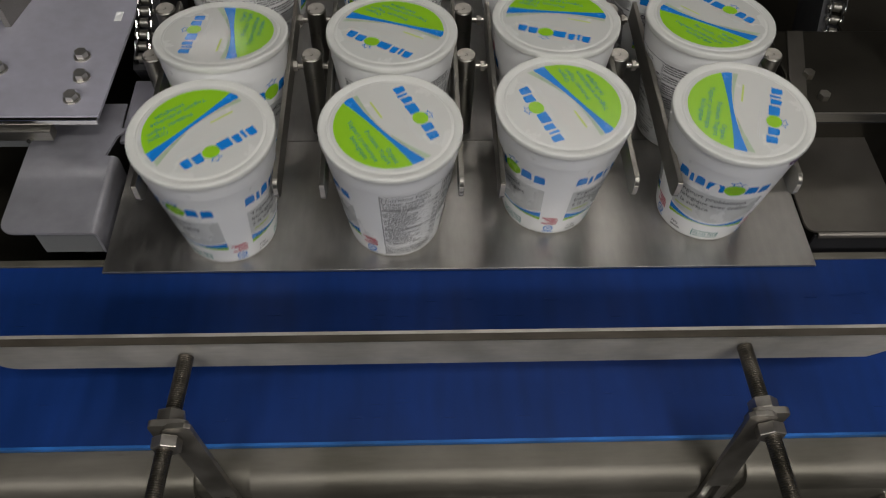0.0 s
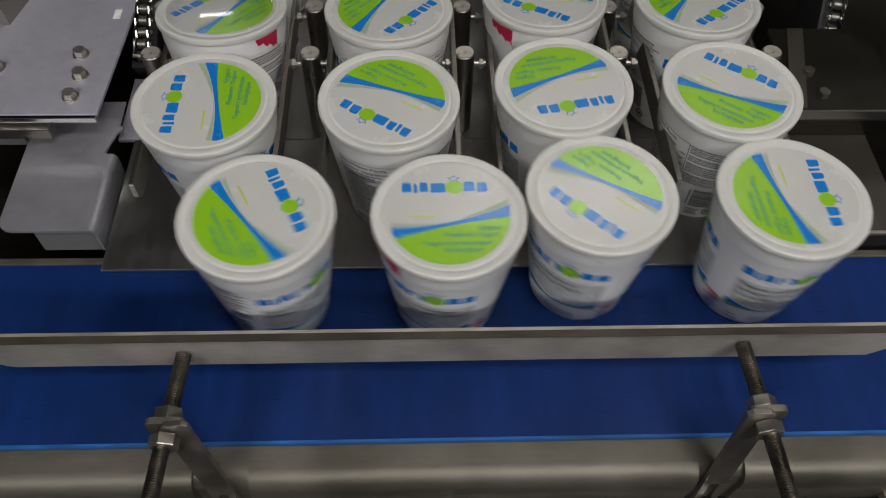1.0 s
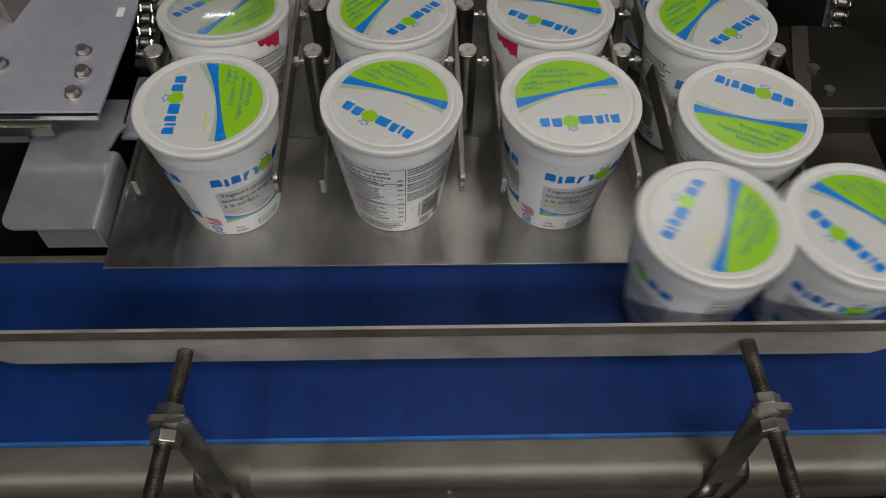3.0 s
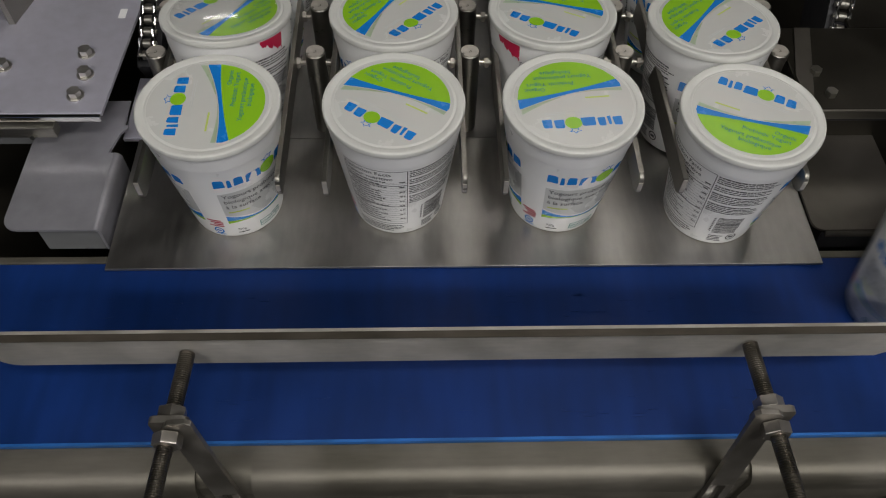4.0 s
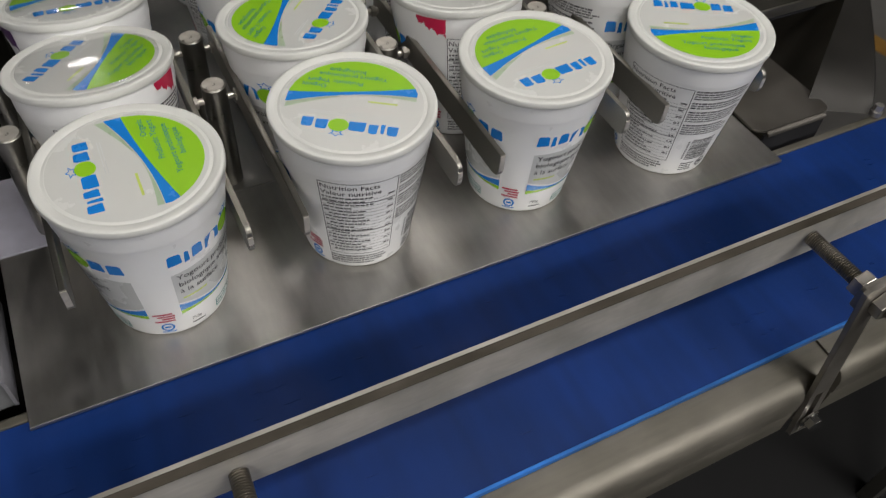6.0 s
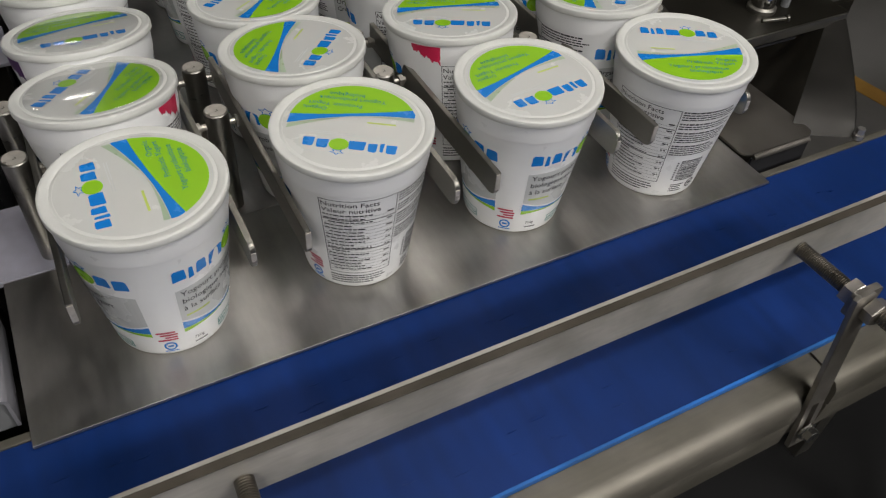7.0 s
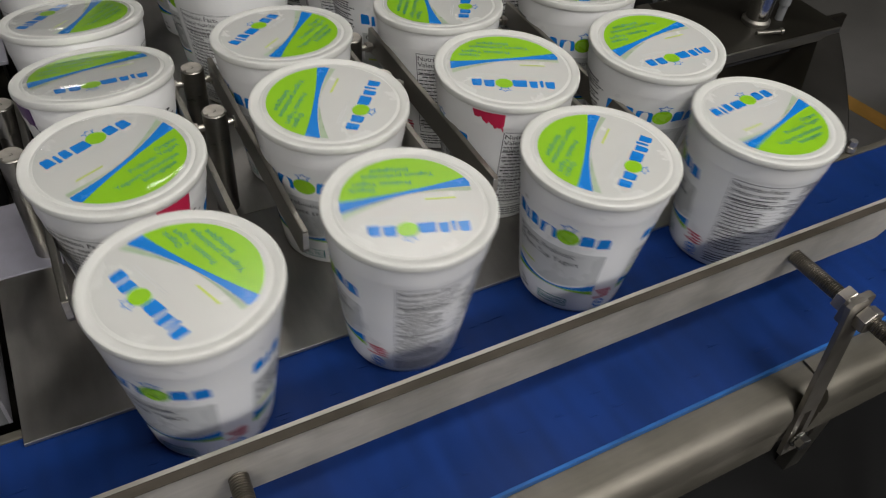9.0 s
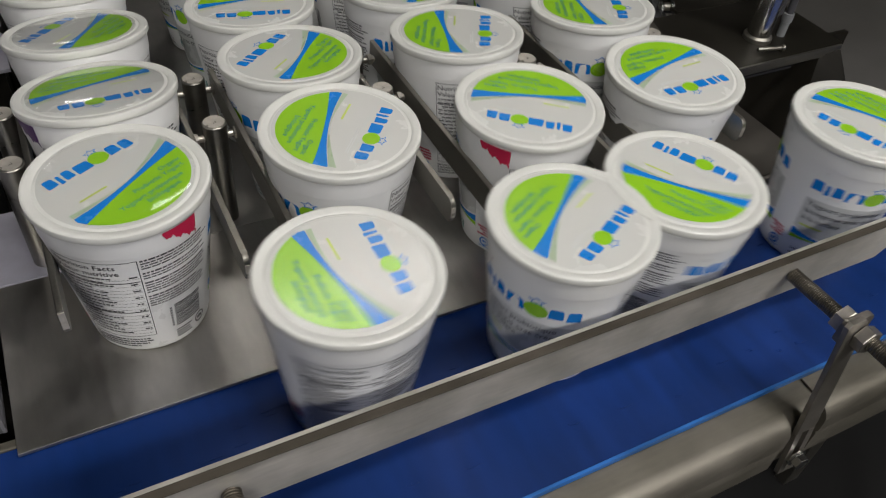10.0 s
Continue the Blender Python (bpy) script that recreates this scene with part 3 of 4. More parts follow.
def hose(points, r, mat, parent):
    cu = bpy.data.curves.new("hose", "CURVE")
    cu.dimensions, cu.bevel_depth, cu.bevel_resolution = "3D", r, 3
    sp = cu.splines.new("NURBS")
    sp.points.add(len(points) - 1)
    for p, q in zip(sp.points, points):
        p.co = (*q, 1)
    sp.use_endpoint_u = True
    ob = new("hose", cu)
    cu.materials.append(mat)
    ob.parent = parent
    return ob


hose([(0.030, -0.004, 0.024), (0.031, -0.004, 0.06), (0.05, 0.02, 0.11), (0.10, 0.06, 0.14), (0.14, 0.2, 0.05)], 0.004, CABLE, cyl)
hose([(0.065, 0.035, 0.0), (0.066, 0.035, 0.06), (0.05, 0.06, 0.16), (0.04, 0.16, 0.2)], 0.005, CABLE, cyl)
tagged(part("machine_column", box(0.39, 0.66, 0.62, 0.90, -0.1495, 0.75, 0.01), DARK_METAL), "dark machine column behind the feed table", "machine")

# ---- yogurt tubs ----
LID_R, LID_Z = 0.0573, 0.1197
R0, Z0, R1, Z1 = 0.0410, 0.004, 0.0540, 0.103


def wall_r(z):
    return R0 + (R1 - R0) * (z - Z0) / (Z1 - Z0)


def tub_mesh():
    prof = [(0.001, 0.003), (0.034, 0.003), (0.0365, 0.0), (0.0390, 0.0), (0.0402, 0.0012), (0.0410, 0.004)]
    prof += [(wall_r(z), z) for z in (0.02, 0.04, 0.06, 0.08, 0.103)]
    prof += [(0.0543, 0.1040), (0.0546, 0.1050), (0.0552, 0.1180), (0.0555, 0.1195), (0.0555, 0.1215), (0.0515, 0.1215), (0.001, 0.1216)]
    return lathe(prof, 72, caps=False)


def lid_mesh():
    prof = [(0.0558, LID_Z), (0.0568, LID_Z), (LID_R, LID_Z + 0.0008), (LID_R, LID_Z + 0.0044), (LID_R - 0.0003, LID_Z + 0.0053), (LID_R - 0.0009, LID_Z + 0.0057), (0.0557, LID_Z + 0.0059), (0.0545, LID_Z + 0.0058), (0.0525, LID_Z + 0.0053), (0.0508, LID_Z + 0.0051), (0.0503, LID_Z + 0.0047), (0.0495, LID_Z + 0.0047), (0.0489, LID_Z + 0.0051), (0.0478, LID_Z + 0.0051)]
    return lathe(prof, 72, caps=False)


FACE_Z = LID_Z + 0.0051


def text_shape(words, size, align="CENTER"):
    """Triangles of a line of lettering in its own x, y."""
    cu = bpy.data.curves.new("lettering", "FONT")
    cu.body, cu.size, cu.align_x, cu.resolution_u = words, size, align, 2
    cu.offset = size * 0.008
    ob = new("lettering", cu)
    bpy.context.view_layer.update()
    me = bpy.data.meshes.new_from_object(ob.evaluated_get(bpy.context.evaluated_depsgraph_get()))
    out = ([v.co.copy() for v in me.vertices], [list(p.vertices) for p in me.polygons])
    bpy.data.objects.remove(ob), bpy.data.curves.remove(cu), bpy.data.meshes.remove(me)
    return out


def add_shape(bm, shape, place):
    vs = [bm.verts.new(place(v.x, v.y)) for v in shape[0]]
    for f in shape[1]:
        try:
            bm.faces.new([vs[i] for i in f])
        except ValueError:
            pass


def outline_shape(points):
    return ([Vector((x, y, 0)) for x, y in points], [list(range(len(points)))])


def disc_points(x, y, r, n=28, squash=1.0):
    return [(x + r * math.cos(2 * math.pi * i / n), y + squash * r * math.sin(2 * math.pi * i / n)) for i in range(n)]


def strip_shape(low, high, x0, x1, n=24):
    """A band between two curves of x."""
    xs = [x0 + (x1 - x0) * i / n for i in range(n + 1)]
    pts = [Vector((x, low(x), 0)) for x in xs] + [Vector((x, high(x), 0)) for x in xs]
    return (pts, [[i, i + 1, n + 2 + i, n + 1 + i] for i in range(n)])


def bar_shape(x0, x1, y0, y1, n=1):
    return strip_shape(lambda x: y0, lambda x: y1, x0, x1, n)


def logo_shapes(w):
    """Plain blocks that stand for a word, with a ball in it, for a width w round (0, 0)."""
    blocks, h = [], w * 0.072
    for k, (a, b) in enumerate(((-0.50, -0.385), (-0.365, -0.318), (-0.295, -0.195), (-0.170, 0.008), (0.218, 0.345), (0.368, 0.49))):
        lift, c = h * 0.10 * (-1) ** k, min(h * 0.22, (b - a) * w * 0.2)
        a, b = a * w, b * w
        blocks.append(outline_shape([(a + c * 0.4, lift - h), (b - c * 0.4, lift - h * 0.94), (b, lift - h * 0.94 + c), (b - h * 0.10, lift + h * 0.95 - c), (b - h * 0.10 - c, lift + h * 0.95), (a + h * 0.08 + c, lift + h), (a + h * 0.08, lift + h - c), (a, lift - h + c * 0.4)]))
    ball = outline_shape(disc_points(w * 0.107, 0, w * 0.105, 28, 0.92))
    # small outlined star above the ball
    ring = [(w * (0.107 + r * math.cos(radians(36 * k + 18))), w * (0.125 + 0.62 * r * math.sin(radians(36 * k + 18)))) for r0, r1 in ((0.085, 0.045), (0.064, 0.030)) for k in range(10) for r in (r0 if k % 2 == 0 else r1,)]
    twirl = [([Vector((*p, 0)) for p in ring], [[k, (k + 1) % 10, 10 + (k + 1) % 10, 10 + k] for k in range(10)])]
    return blocks, ball, twirl


def lid_prints(lid):
    def flat(level):
        return lambda x, y: (x, y, FACE_Z + level)

    ra = 0.0450
    arc = lambda x: -math.sqrt(max(ra * ra - x * x, 0))
    mid = lambda x: -0.0088 + 0.0095 * (x / ra) - 0.0035 * math.cos(1.3 * x / ra) + 0.0026
    green_top = lambda x: mid(x) - 0.0018 - 0.0050 * (x / ra) ** 2
    blue_top = lambda x: mid(x) + 0.0014 + 0.0028 * (x / ra) ** 2
    a, b = -0.0418, 0.0446
    bm = bmesh.new()
    add_shape(bm, strip_shape(lambda x: min(arc(x), green_top(x)), green_top, a, b, 40), flat(0.0003))
    part("green_print", bm, INK_GREEN, lid, "lime green printed segment")
    bm = bmesh.new()
    add_shape(bm, strip_shape(lambda x: max(green_top(x), arc(x)), lambda x: min(blue_top(x), -arc(x)), a, b, 40), flat(0.0003))
    part("blue_print", bm, INK_BLUE, lid, "blue printed swoosh")
    bm = bmesh.new()
    pale = lambda x: blue_top(x) + 0.0006
    add_shape(bm, strip_shape(pale, lambda x: pale(x) + 0.0002 + 0.0042 * max(0, -x / ra) ** 1.3, a, 0.01, 24), flat(0.0003))
    add_shape(bm, strip_shape(pale, lambda x: pale(x) + 0.0002 + 0.0055 * max(0, x / ra) ** 1.3, 0.01, b - 0.001, 24), flat(0.0003))
    part("pale_print", bm, INK_PALE, lid)
    bm = bmesh.new()
    for words, x, y, width in (("Organic", 0.0378, -0.0158, 0.0170), ("Probiotic Yogurt", 0.0350, -0.0214, 0.0385), ("Yogourt probiotique", 0.0285, -0.0286, 0.0480), ("biologique", 0.0222, -0.0342, 0.0255)):
        shape = text_shape(words, 0.0055, "RIGHT")
        k = width / (max(v.x for v in shape[0]) - min(v.x for v in shape[0]))
        add_shape(bm, shape, lambda u, v, x=x, y=y, k=k: (u * k + x, v + y, FACE_Z + 0.0005))
    part("lettering", bm, INK_TEAL, lid, "dark teal lettering")
    blocks, ball, twirl = logo_shapes(0.0645)
    up = 0.0242
    for sh in blocks + twirl:
        bm = bmesh.new()
        add_shape(bm, sh, lambda u, v: (u - 0.002, v + up, FACE_Z + 0.0003))
        part("mark_block", bm, INK_BLUE, lid)
    bm = bmesh.new()
    add_shape(bm, ball, lambda u, v: (u - 0.002, v + up, FACE_Z + 0.0004))
    part("logo_ball", bm, INK_GREEN, lid, "green printed ball")
    bm = bmesh.new()
    add_shape(bm, bar_shape(-0.030, -0.010, -0.0032, -0.0016), flat(0.0003))
    part("lime_line", bm, INK_LIME, lid)
    bm = bmesh.new()
    for y in (0.0135, 0.0118):
        add_shape(bm, bar_shape(-0.004, 0.026, y, y + 0.0005), flat(0.0003))
    part("fine_print", bm, INK_GREY, lid)


def side_prints(tub):
    def wrap(centre, lift=0.0003):
        """Lays x (metres round the wall) and z on the tapered wall."""
        def place(x, z):
            a, r = radians(centre) + x / 0.0475, wall_r(z) + lift
            return (r * math.cos(a), r * math.sin(a), z)
        return place

    def put(name, mat, shapes, label=""):
        bm = bmesh.new()
        for sh, place in shapes:
            add_shape(bm, sh, place)
        part(name, bm, mat, tub, label)

    for centre, lines in ((0, ("Organic Probiotic", "Cream Top Yogurt")), (117, ("Yogourt probiotique", "biologique avec crème", "à la surface"))):
        w, w1, w4 = wrap(centre), wrap(centre, 0.0001), wrap(centre, 0.0004)
        blocks, ball, twirl = logo_shapes(0.074)
        raised = lambda u, v, w=w: w(u, v + 0.0855)
        for sh in blocks + twirl:
            put("mark_block", INK_BLUE, [(sh, raised)])
        put("logo_ball", INK_GREEN, [(ball, lambda u, v, w=w4: w(u, v + 0.0855))], "green printed ball")
        put("grey_field", INK_GREY, [(strip_shape(lambda x: 0.0395 - 0.0085 * math.cos(x / 0.037 * 1.4), lambda x: 0.0725 - 0.0015 * (x / 0.037) ** 2, -0.037, 0.037, 24), w1)], "silver-grey printed field")
        put("lettering", INK_BLACK, [(text_shape(words, 0.0069, "LEFT"), lambda u, v, k=k, w=w4: w(u - 0.034, v + 0.0645 - 0.0080 * k)) for k, words in enumerate(lines)], "black lettering")
        dip = lambda x: 0.0380 - 0.0085 * math.cos(x / 0.037 * 1.4)
        put("blue_swoosh", INK_BLUE, [(strip_shape(lambda x: dip(x) - 0.0014 - 0.0064 * (x / 0.037) ** 2, dip, -0.037, 0.037, 24), w)])
        put("green_swoosh", INK_GREEN, [(strip_shape(lambda x: dip(x) - 0.0024 - 0.0100 * (x / 0.037) ** 2, lambda x: dip(x) - 0.0016 - 0.0064 * (x / 0.037) ** 2, -0.037, 0.037, 24), w)])
        put("lime_line", INK_LIME, [(bar_shape(-0.033, -0.015, 0.0415, 0.0433, 4), w4)])
        frame_bars = [(bar_shape(x0 - 0.012, x1 - 0.012, z0, z1, 6), w) for x0, x1, z0, z1 in ((0.004, 0.030, 0.0072, 0.0080), (0.004, 0.030, 0.0150, 0.0158), (0.004, 0.0049, 0.0080, 0.0150), (0.0291, 0.030, 0.0080, 0.0150))]
        put("badge", INK_TEAL, frame_bars + [(text_shape("GRASS FED", 0.0050, "CENTER"), lambda u, v, w=w: w(u + 0.005, v + 0.0097))], "framed badge")
        put("weight_mark", INK_BLACK, [(text_shape("750g", 0.0042, "LEFT"), lambda u, v, w=w: w(u - 0.031, v + 0.0120)), (bar_shape(-0.031, -0.020, 0.0075, 0.0088, 4), w)])
        side_w = wrap(centre + 57)
        put("red_print", INK_RED, [(bar_shape(x0, x1, 0.0275 - 0.0030 * k, 0.0293 - 0.0030 * k, 4), side_w) for k, (x0, x1) in enumerate(((-0.0075, 0.006), (-0.005, 0.0075), (-0.002, 0.007), (-0.0075, 0.007)))], "small red print")
        ring, inner = disc_points(0.0, 0.0115, 0.0050, 24), disc_points(0.0, 0.0115, 0.0035, 24)
        put("round_mark", INK_BLUE, [(([Vector((*p, 0)) for p in ring + inner], [[i, (i + 1) % 24, 24 + (i + 1) % 24, 24 + i] for i in range(24)]), side_w), (bar_shape(-0.0022, 0.0022, 0.0105, 0.0125), side_w), (bar_shape(-0.0055, 0.0055, 0.0050, 0.0060, 3), side_w)], "blue round mark")
    black = bmesh.new()
    # nutrition panel
    w = wrap(221)
    x0, x1 = -0.0250, 0.0250
    TOP = 0.1005

    def words(x, end, z, h):
        """A line of small print: one bar for each word."""
        while x < end - 0.001:
            e = min(x + rng.choice((0.0016, 0.0026, 0.0038, 0.0050)), end)
            add_shape(black, bar_shape(x, e, z, z + h, 2), w)
            x = e + 0.0007

    rng = random.Random(2)
    for a, b, c, d in ((x0, x1, TOP, TOP + 0.0005), (x0, x1, 0.0190, 0.0195), (x0, x0 + 0.0005, 0.0195, TOP), (x1 - 0.0005, x1, 0.0195, TOP)):
        add_shape(black, bar_shape(a, b, c, d, 10), w)
    add_shape(black, text_shape("Nutrition Facts", 0.0060, "LEFT"), lambda u, v: w(u + x0 + 0.001, v + TOP - 0.0060))
    add_shape(black, text_shape("Valeur nutritive", 0.0060, "LEFT"), lambda u, v: w(u + x0 + 0.001, v + TOP - 0.0120))
    z = TOP - 0.0156
    for k in range(18):
        inset = 0.003 if k % 3 == 2 else 0.0
        words(x0 + 0.0015 + inset, x0 + 0.013 + rng.uniform(0.004, 0.022), z, 0.0013)
        if k % 2 == 0:
            words(x1 - 0.0065, x1 - 0.002, z, 0.0014)
        add_shape(black, bar_shape(x0 + 0.001, x1 - 0.001, z - 0.0012, z - 0.0010 + (0.0006 if k in (1, 10) else 0), 8), w)
        z -= 0.0036
    for z in (0.0150, 0.0122, 0.0094, 0.0066):
        words(x0, x0 + rng.uniform(0.036, 0.050), z, 0.0013)
    tagged(part("nutrition_panel", black, INK_BLACK, tub, "black framed nutrition table"), "black framed nutrition table", kind="stuff")
    black = bmesh.new()
    # ingredient lines, bar code, round mark
    w = wrap(281)
    z = TOP - 0.0015
    for k in range(20):
        if k not in (4, 8, 14):
            words(-0.0235, rng.uniform(0.012, 0.0235), z, 0.0016 if k in (0, 5, 9, 15) else 0.0012)
        z -= 0.00245
    tagged(part("ingredient_print", black, INK_BLACK, tub, "lines of small black print"), "lines of small black print", kind="stuff")
    black = bmesh.new()
    z = 0.0455
    while z > 0.021:
        t = rng.choice((0.0004, 0.0007, 0.0011))
        add_shape(black, bar_shape(-0.009, 0.013, z - t, z, 5), w)
        z -= t + rng.choice((0.0004, 0.0006, 0.0009))
    for k in range(8):
        add_shape(black, bar_shape(-0.0125, -0.0108, 0.0225 + 0.0028 * k, 0.0240 + 0.0028 * k), w)
    ring, inner = disc_points(0.0125, 0.0135, 0.0052, 24), disc_points(0.0125, 0.0135, 0.0040, 24)
    add_shape(black, ([Vector((*p, 0)) for p in ring + inner], [[i, (i + 1) % 24, 24 + (i + 1) % 24, 24 + i] for i in range(24)]), w)
    add_shape(black, bar_shape(0.0100, 0.0150, 0.0120, 0.0150), w)
    for k in range(4):
        add_shape(black, bar_shape(-0.010, rng.uniform(0.0, 0.005), 0.0150 - 0.0026 * k, 0.0162 - 0.0026 * k, 3), w)
    tagged(part("bar_code", black, INK_BLACK, tub), "black bar code with a round mark", kind="stuff")


def flag_print(tub, mat, label, centres):
    for centre in centres:
        def w(x, z):
            r = wall_r(z) + 0.0004 if z < 0.1035 else 0.0546 + 0.0006 * (z - 0.105) / 0.0105 + 0.0004
            a = radians(centre) + x / 0.0505
            return (r * math.cos(a), r * math.sin(a), z)
        bm = bmesh.new()
        add_shape(bm, strip_shape(lambda x: 0.1140 - 0.50 * (x + 0.0115) + 0.0013 * math.sin(x * 900) + 0.0008 * math.sin(x * 2100), lambda x: 0.1178, -0.0115, 0.0115, 26), w)
        part("flavour_print", bm, mat, tub, label)


def build_tub():
    t = thing("yogurt_tub", pose(0, 0, 0), "white yogurt tub with green and blue printed lid", "yogurt tub", "yogurt tubs")
    tub = part("cup", tub_mesh(), TUB, t, smooth=True)
    side_prints(tub)
    lid = part("lid", lid_mesh(), LID, t, "off-white lid with a raised rim", smooth=True)
    part("lid_face", lathe([(0.0479, FACE_Z - 0.0008), (0.0479, FACE_Z), (0.0300, FACE_Z + 0.0001)], 64), LID_FACE, lid, "glossy printed lid film")
    lid_prints(lid)
    return t


MODEL = build_tub()
TUBS = {}


def tub_at(key, cup_turn, lid_turn, x, y, z=0.0):
    """A tub: its cup turned by cup_turn, its lid by lid_turn."""
    m = pose(x, y, z, 0, 0, cup_turn)
    if TUBS:
        t = copy_thing(MODEL, m)
    else:
        t = MODEL
        t.matrix_basis = m
    for c in t.children:
        if c.name.startswith("lid"):
            c.matrix_basis = pose(0, 0, 0, 0, 0, lid_turn - cup_turn)
    TUBS[key] = t
    return t


# key: cup's turn, lid's turn at the same moment
SPEC = {
    "A1": (-125, -142), "A2": (68, -62), "A3": (-155, 110), "A4": (134, -110),
    "B1": (-160, 90), "B2": (31, 148), "B3": (174, -175), "B4": (-17, -29),
    "C1": (39, 53), "C2": (98, -130), "C3": (44, 150), "C4": (-83, -140),
    "D1": (20, 180), "D2": (60, 40), "D3": (30, -123), "D4": (-125, -120),
    "E1": (140, 55), "E2": (5, 170), "E3": (-95, 60), "E4": (40, 10),
    "F1": (-20, 20), "F2": (75, 100), "F3": (20, -60), "F4": (-150, 130),
    "G1": (10, 40), "G2": (110, -20), "G3": (-70, 160), "G4": (15, 70),
}
for key, (cup_turn, lid_turn) in SPEC.items():
    tub_at(key, cup_turn, lid_turn, LANES[int(key[1]) - 1], 0.074 + 0.112 * ("ABCDEFG".index(key[0]) - 1))

# the tubs that wait on the slope of the first lane have a loose, bulging clear film on the lid
for key in ("C1", "D1", "E1"):
    lid = next(c for c in TUBS[key].children if c.name.startswith("lid"))
    arch = [(0.0477, 0.0009), (0.0466, 0.0014), (0.0435, 0.0020), (0.0380, 0.0025), (0.0280, 0.0030), (0.0150, 0.0033), (0.0004, 0.0034)]
    part("clear_film", lathe([(a, FACE_Z + b) for a, b in arch], 64, caps=False), FILM, lid, "bulging clear film", smooth=True)

# flavour flags printed under the rim of some tubs: colour, where round the cup
FLAGS = {"A2": ("red", (84,)), "A4": ("purple", (177, 283)), "C1": ("red", (283,)), "C3": ("red", (177,)), "D1": ("purple", (177,))}
for key, (colour, centres) in FLAGS.items():
    flag_print(next(c for c in TUBS[key].children if c.name.startswith("cup")), INK_RED if colour == "red" else INK_PURPLE, colour + " flavour flag", centres)
    tagged(TUBS[key], "white yogurt tub with green and blue printed lid, " + colour + " flag")

DROP = BELT_Z
# further space that opens behind a tub while its row is pushed on: seconds, metres
LAG = {"E2": {8.5: 0.030, 9: 0.045, 9.5: 0.012}}
SPARE = {"D3": 0.008, "D4": 0.010, "E3": 0.010, "E4": 0.012}
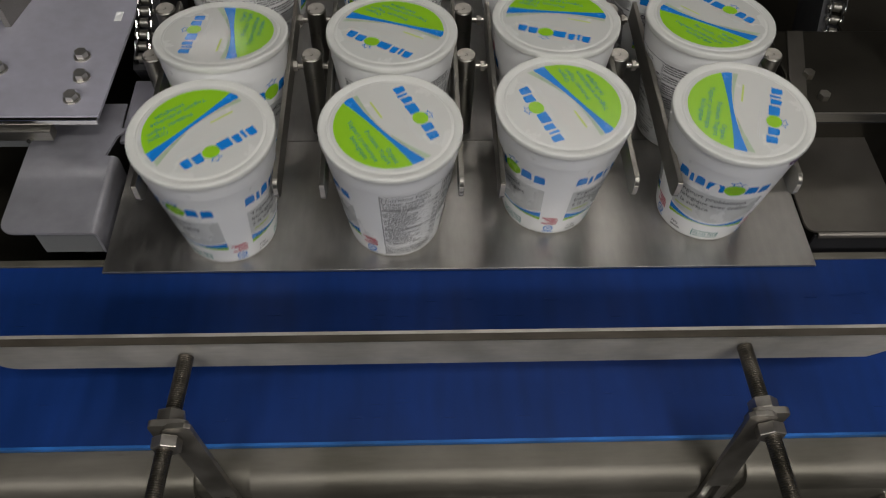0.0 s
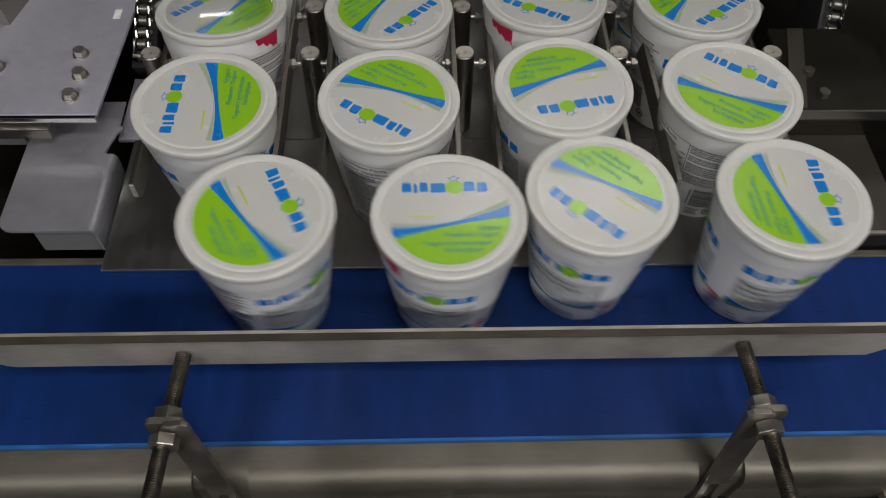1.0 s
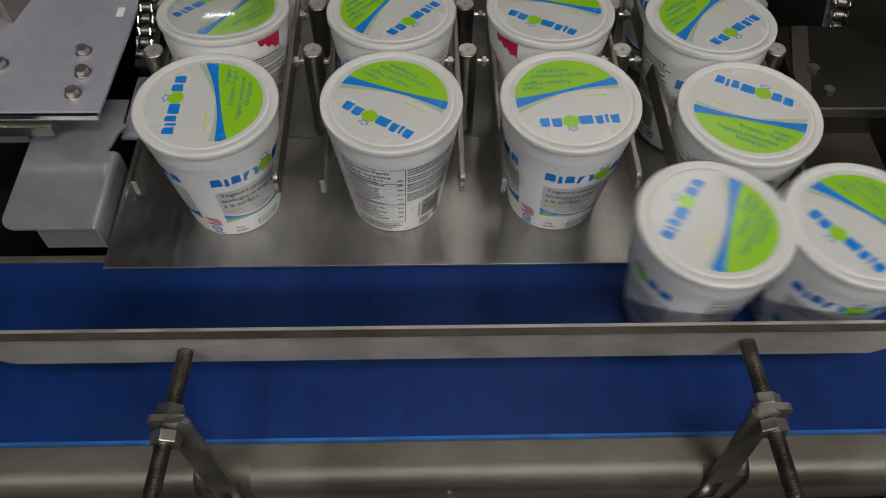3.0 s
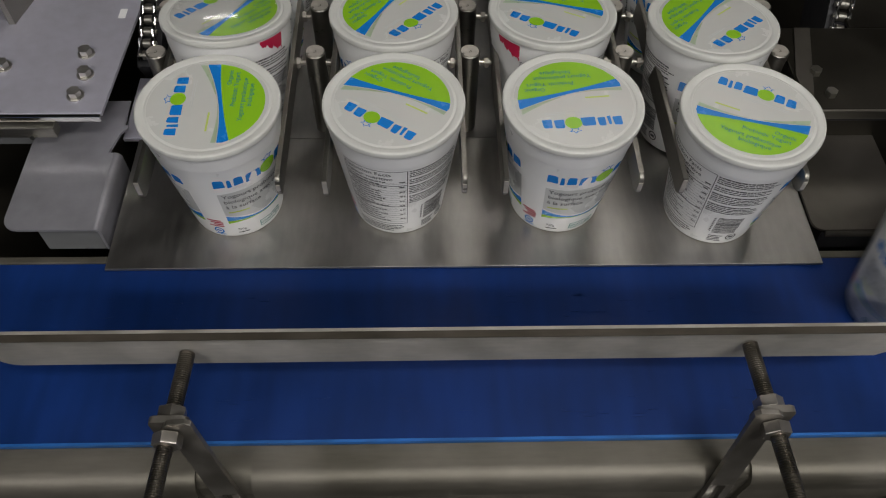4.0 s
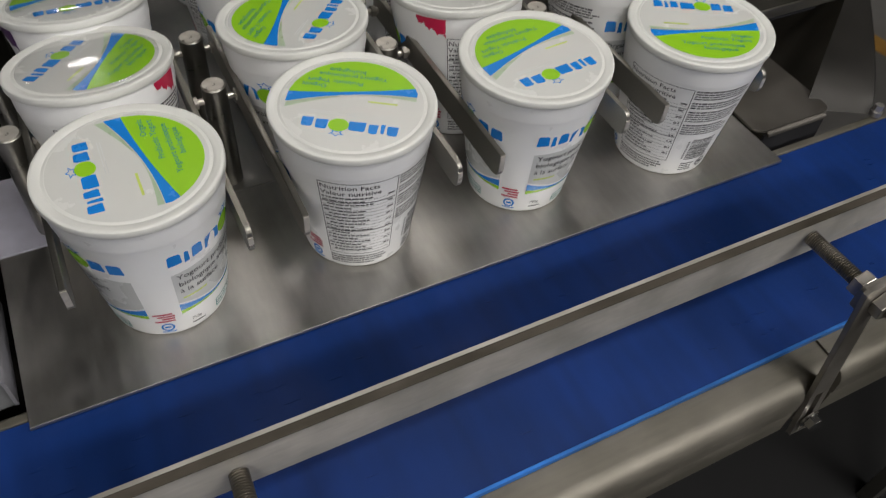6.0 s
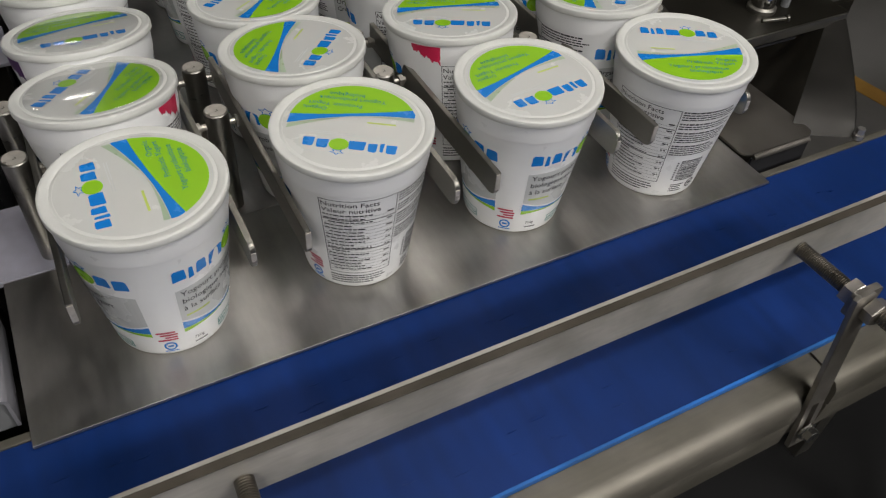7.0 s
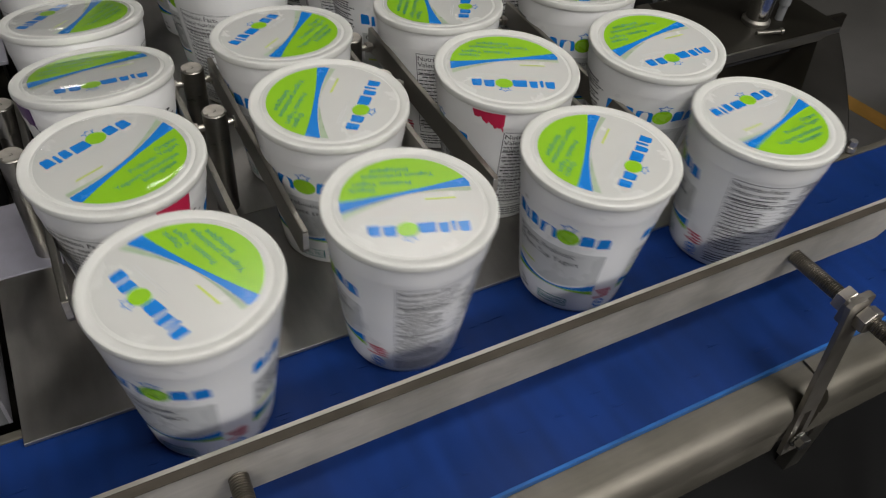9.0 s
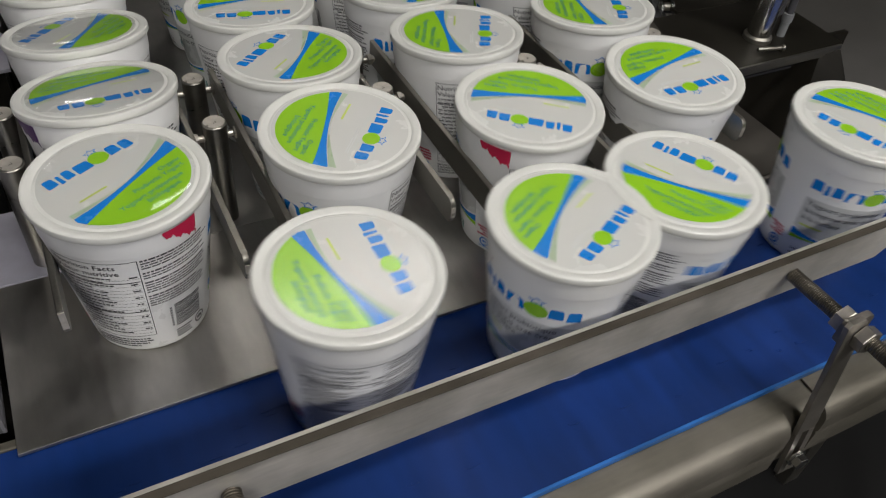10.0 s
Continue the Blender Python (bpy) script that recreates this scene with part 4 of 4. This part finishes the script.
# tubs that ride off: seconds, x, y, turn of the lid, on the belt (1) or the plate (0)
RIDES = {
    "A1": [(0, -0.147, 0.049, -142, 0), (0.5, -0.145, 0.002, -143, 0), (1, -0.095, -0.036, -63, 1), (1.5, -0.040, -0.042, 17, 1), (2, 0.031, -0.049, 43, 1), (2.5, 0.135, -0.048, 50, 1), (2.7, 0.177, -0.048, 52, 1), (3.8, 0.388, -0.049, 75, 1), (4, 0.428, -0.049, 79, 1), (5, 0.62, -0.05, 90, 1), (6, 0.81, -0.05, 95, 1), (10, 1.57, -0.05, 95, 1)],
    "A2": [(0, 0.0, 0.054, -61, 0), (0.5, 0.0, 0.009, -68, 0), (1, 0.045, -0.037, 1, 1), (1.5, 0.094, -0.039, 54, 1), (2, 0.169, -0.046, 99, 1), (2.5, 0.253, -0.051, 112, 1), (3, 0.345, -0.051, 125, 1), (4, 0.53, -0.051, 140, 1), (5, 0.71, -0.05, 150, 1), (10, 1.61, -0.05, 150, 1)],
    "A3": [(0, 0.141, 0.077, 113, 0), (0.5, 0.143, 0.037, 104, 0), (1, 0.160, -0.018, 138, 1), (1.5, 0.208, -0.041, 212, 1), (2, 0.291, -0.050, 247, 1), (2.5, 0.380, -0.051, 258, 1), (3, 0.472, -0.051, 262, 1), (4, 0.655, -0.05, 270, 1), (10, 1.735, -0.05, 270, 1)],
    "A4": [(0, 0.285, 0.068, -108, 0), (0.5, 0.284, 0.029, -114, 0), (1, 0.304, -0.023, -88, 1), (1.5, 0.343, -0.039, -14, 1), (2, 0.415, -0.048, 18, 1), (2.5, 0.505, -0.05, 30, 1), (4, 0.78, -0.05, 50, 1), (10, 1.86, -0.05, 50, 1)],
    "B1": [(0, -0.147, 0.160, 88, 0), (0.5, -0.147, 0.118, 76, 0), (1, -0.147, 0.078, 89, 0), (1.5, -0.147, 0.074, 90, 0), (8.2, -0.147, 0.074, 90, 0), (8.5, -0.148, 0.042, 98, 0), (9, -0.140, -0.021, 112, 1), (9.5, -0.098, -0.040, 199, 1), (10, -0.046, -0.042, 271, 1)],
    "B2": [(0, 0.0, 0.166, 148, 0), (0.5, 0.0, 0.125, 142, 0), (1, 0.0, 0.081, 148, 0), (1.5, 0.0, 0.076, 148, 0), (8.2, 0.0, 0.076, 147, 0), (8.5, 0.0, 0.046, 147, 0), (9, 0.005, -0.013, 163, 1), (9.5, 0.043, -0.042, 237, 1), (10, 0.105, -0.053, 208, 1)],
    "B3": [(0, 0.146, 0.180, -198, 0), (0.5, 0.146, 0.143, -165, 0), (1, 0.143, 0.096, -168, 0), (1.5, 0.143, 0.088, -175, 0), (2, 0.144, 0.076, -175, 0), (8.2, 0.144, 0.076, -175, 0), (8.5, 0.142, 0.041, -174, 0), (9, 0.152, -0.017, -141, 1), (9.5, 0.158, -0.026, -132, 1), (10, 0.203, -0.049, -60, 1)],
    "B4": [(0, 0.285, 0.180, -47, 0), (0.5, 0.287, 0.142, -34, 0), (1, 0.282, 0.091, -35, 0), (1.5, 0.281, 0.086, -35, 0), (2, 0.286, 0.062, -27, 0), (8.2, 0.286, 0.062, -29, 0), (8.5, 0.280, 0.021, -22, 0), (9, 0.298, -0.031, 6, 1), (9.5, 0.339, -0.038, 77, 1), (10, 0.392, -0.044, 110, 1)],
    "C1": [(0, -0.150, 0.270, 53, 0), (0.5, -0.150, 0.229, 53, 0), (1, -0.150, 0.189, 53, 0), (1.5, -0.150, 0.185, 53, 0), (8.2, -0.150, 0.185, 53, 0), (8.5, -0.152, 0.155, 38, 0), (9, -0.153, 0.100, 27, 0), (9.5, -0.153, 0.094, 28, 0), (10, -0.152, 0.090, 29, 0)],
    "C2": [(0, -0.002, 0.274, -130, 0), (0.5, -0.002, 0.233, -130, 0), (1, -0.002, 0.190, -130, 0), (1.5, -0.002, 0.185, -130, 0), (8.2, -0.002, 0.185, -130, 0), (8.5, -0.001, 0.160, -128, 0), (9, -0.003, 0.108, -128, 0), (9.5, -0.001, 0.094, -132, 0), (10, -0.002, 0.090, -130, 0)],
    "C3": [(0, 0.140, 0.286, 150, 0), (0.5, 0.140, 0.250, 150, 0), (1, 0.140, 0.206, 150, 0), (1.5, 0.140, 0.198, 150, 0), (2, 0.140, 0.186, 150, 0), (8.2, 0.138, 0.186, 150, 0), (8.5, 0.139, 0.154, 155, 0), (9, 0.142, 0.102, 155, 0), (9.5, 0.143, 0.098, 155, 0), (10, 0.143, 0.070, 142, 0)],
    "C4": [(0, 0.280, 0.288, -140, 0), (0.5, 0.280, 0.250, -140, 0), (1, 0.280, 0.200, -140, 0), (1.5, 0.280, 0.195, -140, 0), (2, 0.280, 0.173, -140, 0), (8.2, 0.280, 0.172, -136, 0), (8.5, 0.280, 0.129, -160, 0), (9, 0.281, 0.089, -179, 0), (9.5, 0.283, 0.087, -180, 0), (10, 0.283, 0.069, -178, 0)],
}


def stand(x, y, a, low, behind=0.0, steep=1.0):
    """Pose of a tub whose lid is over x, y: level on the plate or the belt, leaning back on the sloped feed table."""
    f = min(max((y + behind - 0.095) / 0.07, 0), 1)
    lean = SLOPE * steep * f * f * (3 - 2 * f)
    top = 0.122
    base = y + behind
    for _ in range(4):
        z = -max(0.0, base - 0.1525) * math.tan(radians(SLOPE)) if lean else 0.0
        sink = top - (z + top * math.cos(radians(lean)))
        base = y + behind + (1.75 * sink if behind == 0 else 0.0) - top * math.sin(radians(lean))
    lift = 0.0405 * math.sin(radians(lean)) * (1 - f)
    return pose(x, base + 0.005 * low, z + DROP * low + lift, -lean, 0, 0) @ pose(0, 0, 0, 0, 0, a)


def motions():
    for key, rows in RIDES.items():
        cup_turn, lid_turn = SPEC[key]
        walk(TUBS[key], [(t, stand(x, y, a - lid_turn + cup_turn, low, 0.0, 1.7 if key[1] == "1" else 1.0)) for t, x, y, a, low in rows])
    # the rows behind are pushed on by the rows before them
    for lane in "1234":
        for k, row in enumerate("DEFG"):
            cup_turn, lid_turn = SPEC[row + lane]
            rows = [(t, stand(LANES[int(lane) - 1], y, cup_turn + 2.0 * (t - 8.2 if t > 8.2 else 0) * (-1) ** k, 0, 0.113 * (k + 1) + SPARE.get(row + lane, 0.0) + LAG.get(row + lane, {}).get(t, 0.0), 1.8 if lane == "1" else 1.0)) for t, x, y, a, low in RIDES["C" + lane]]
            walk(TUBS[row + lane], rows)
    walk(belt, [(t, pose(0.18 * t, 0, BELT_Z)) for t in range(11)])


motions()
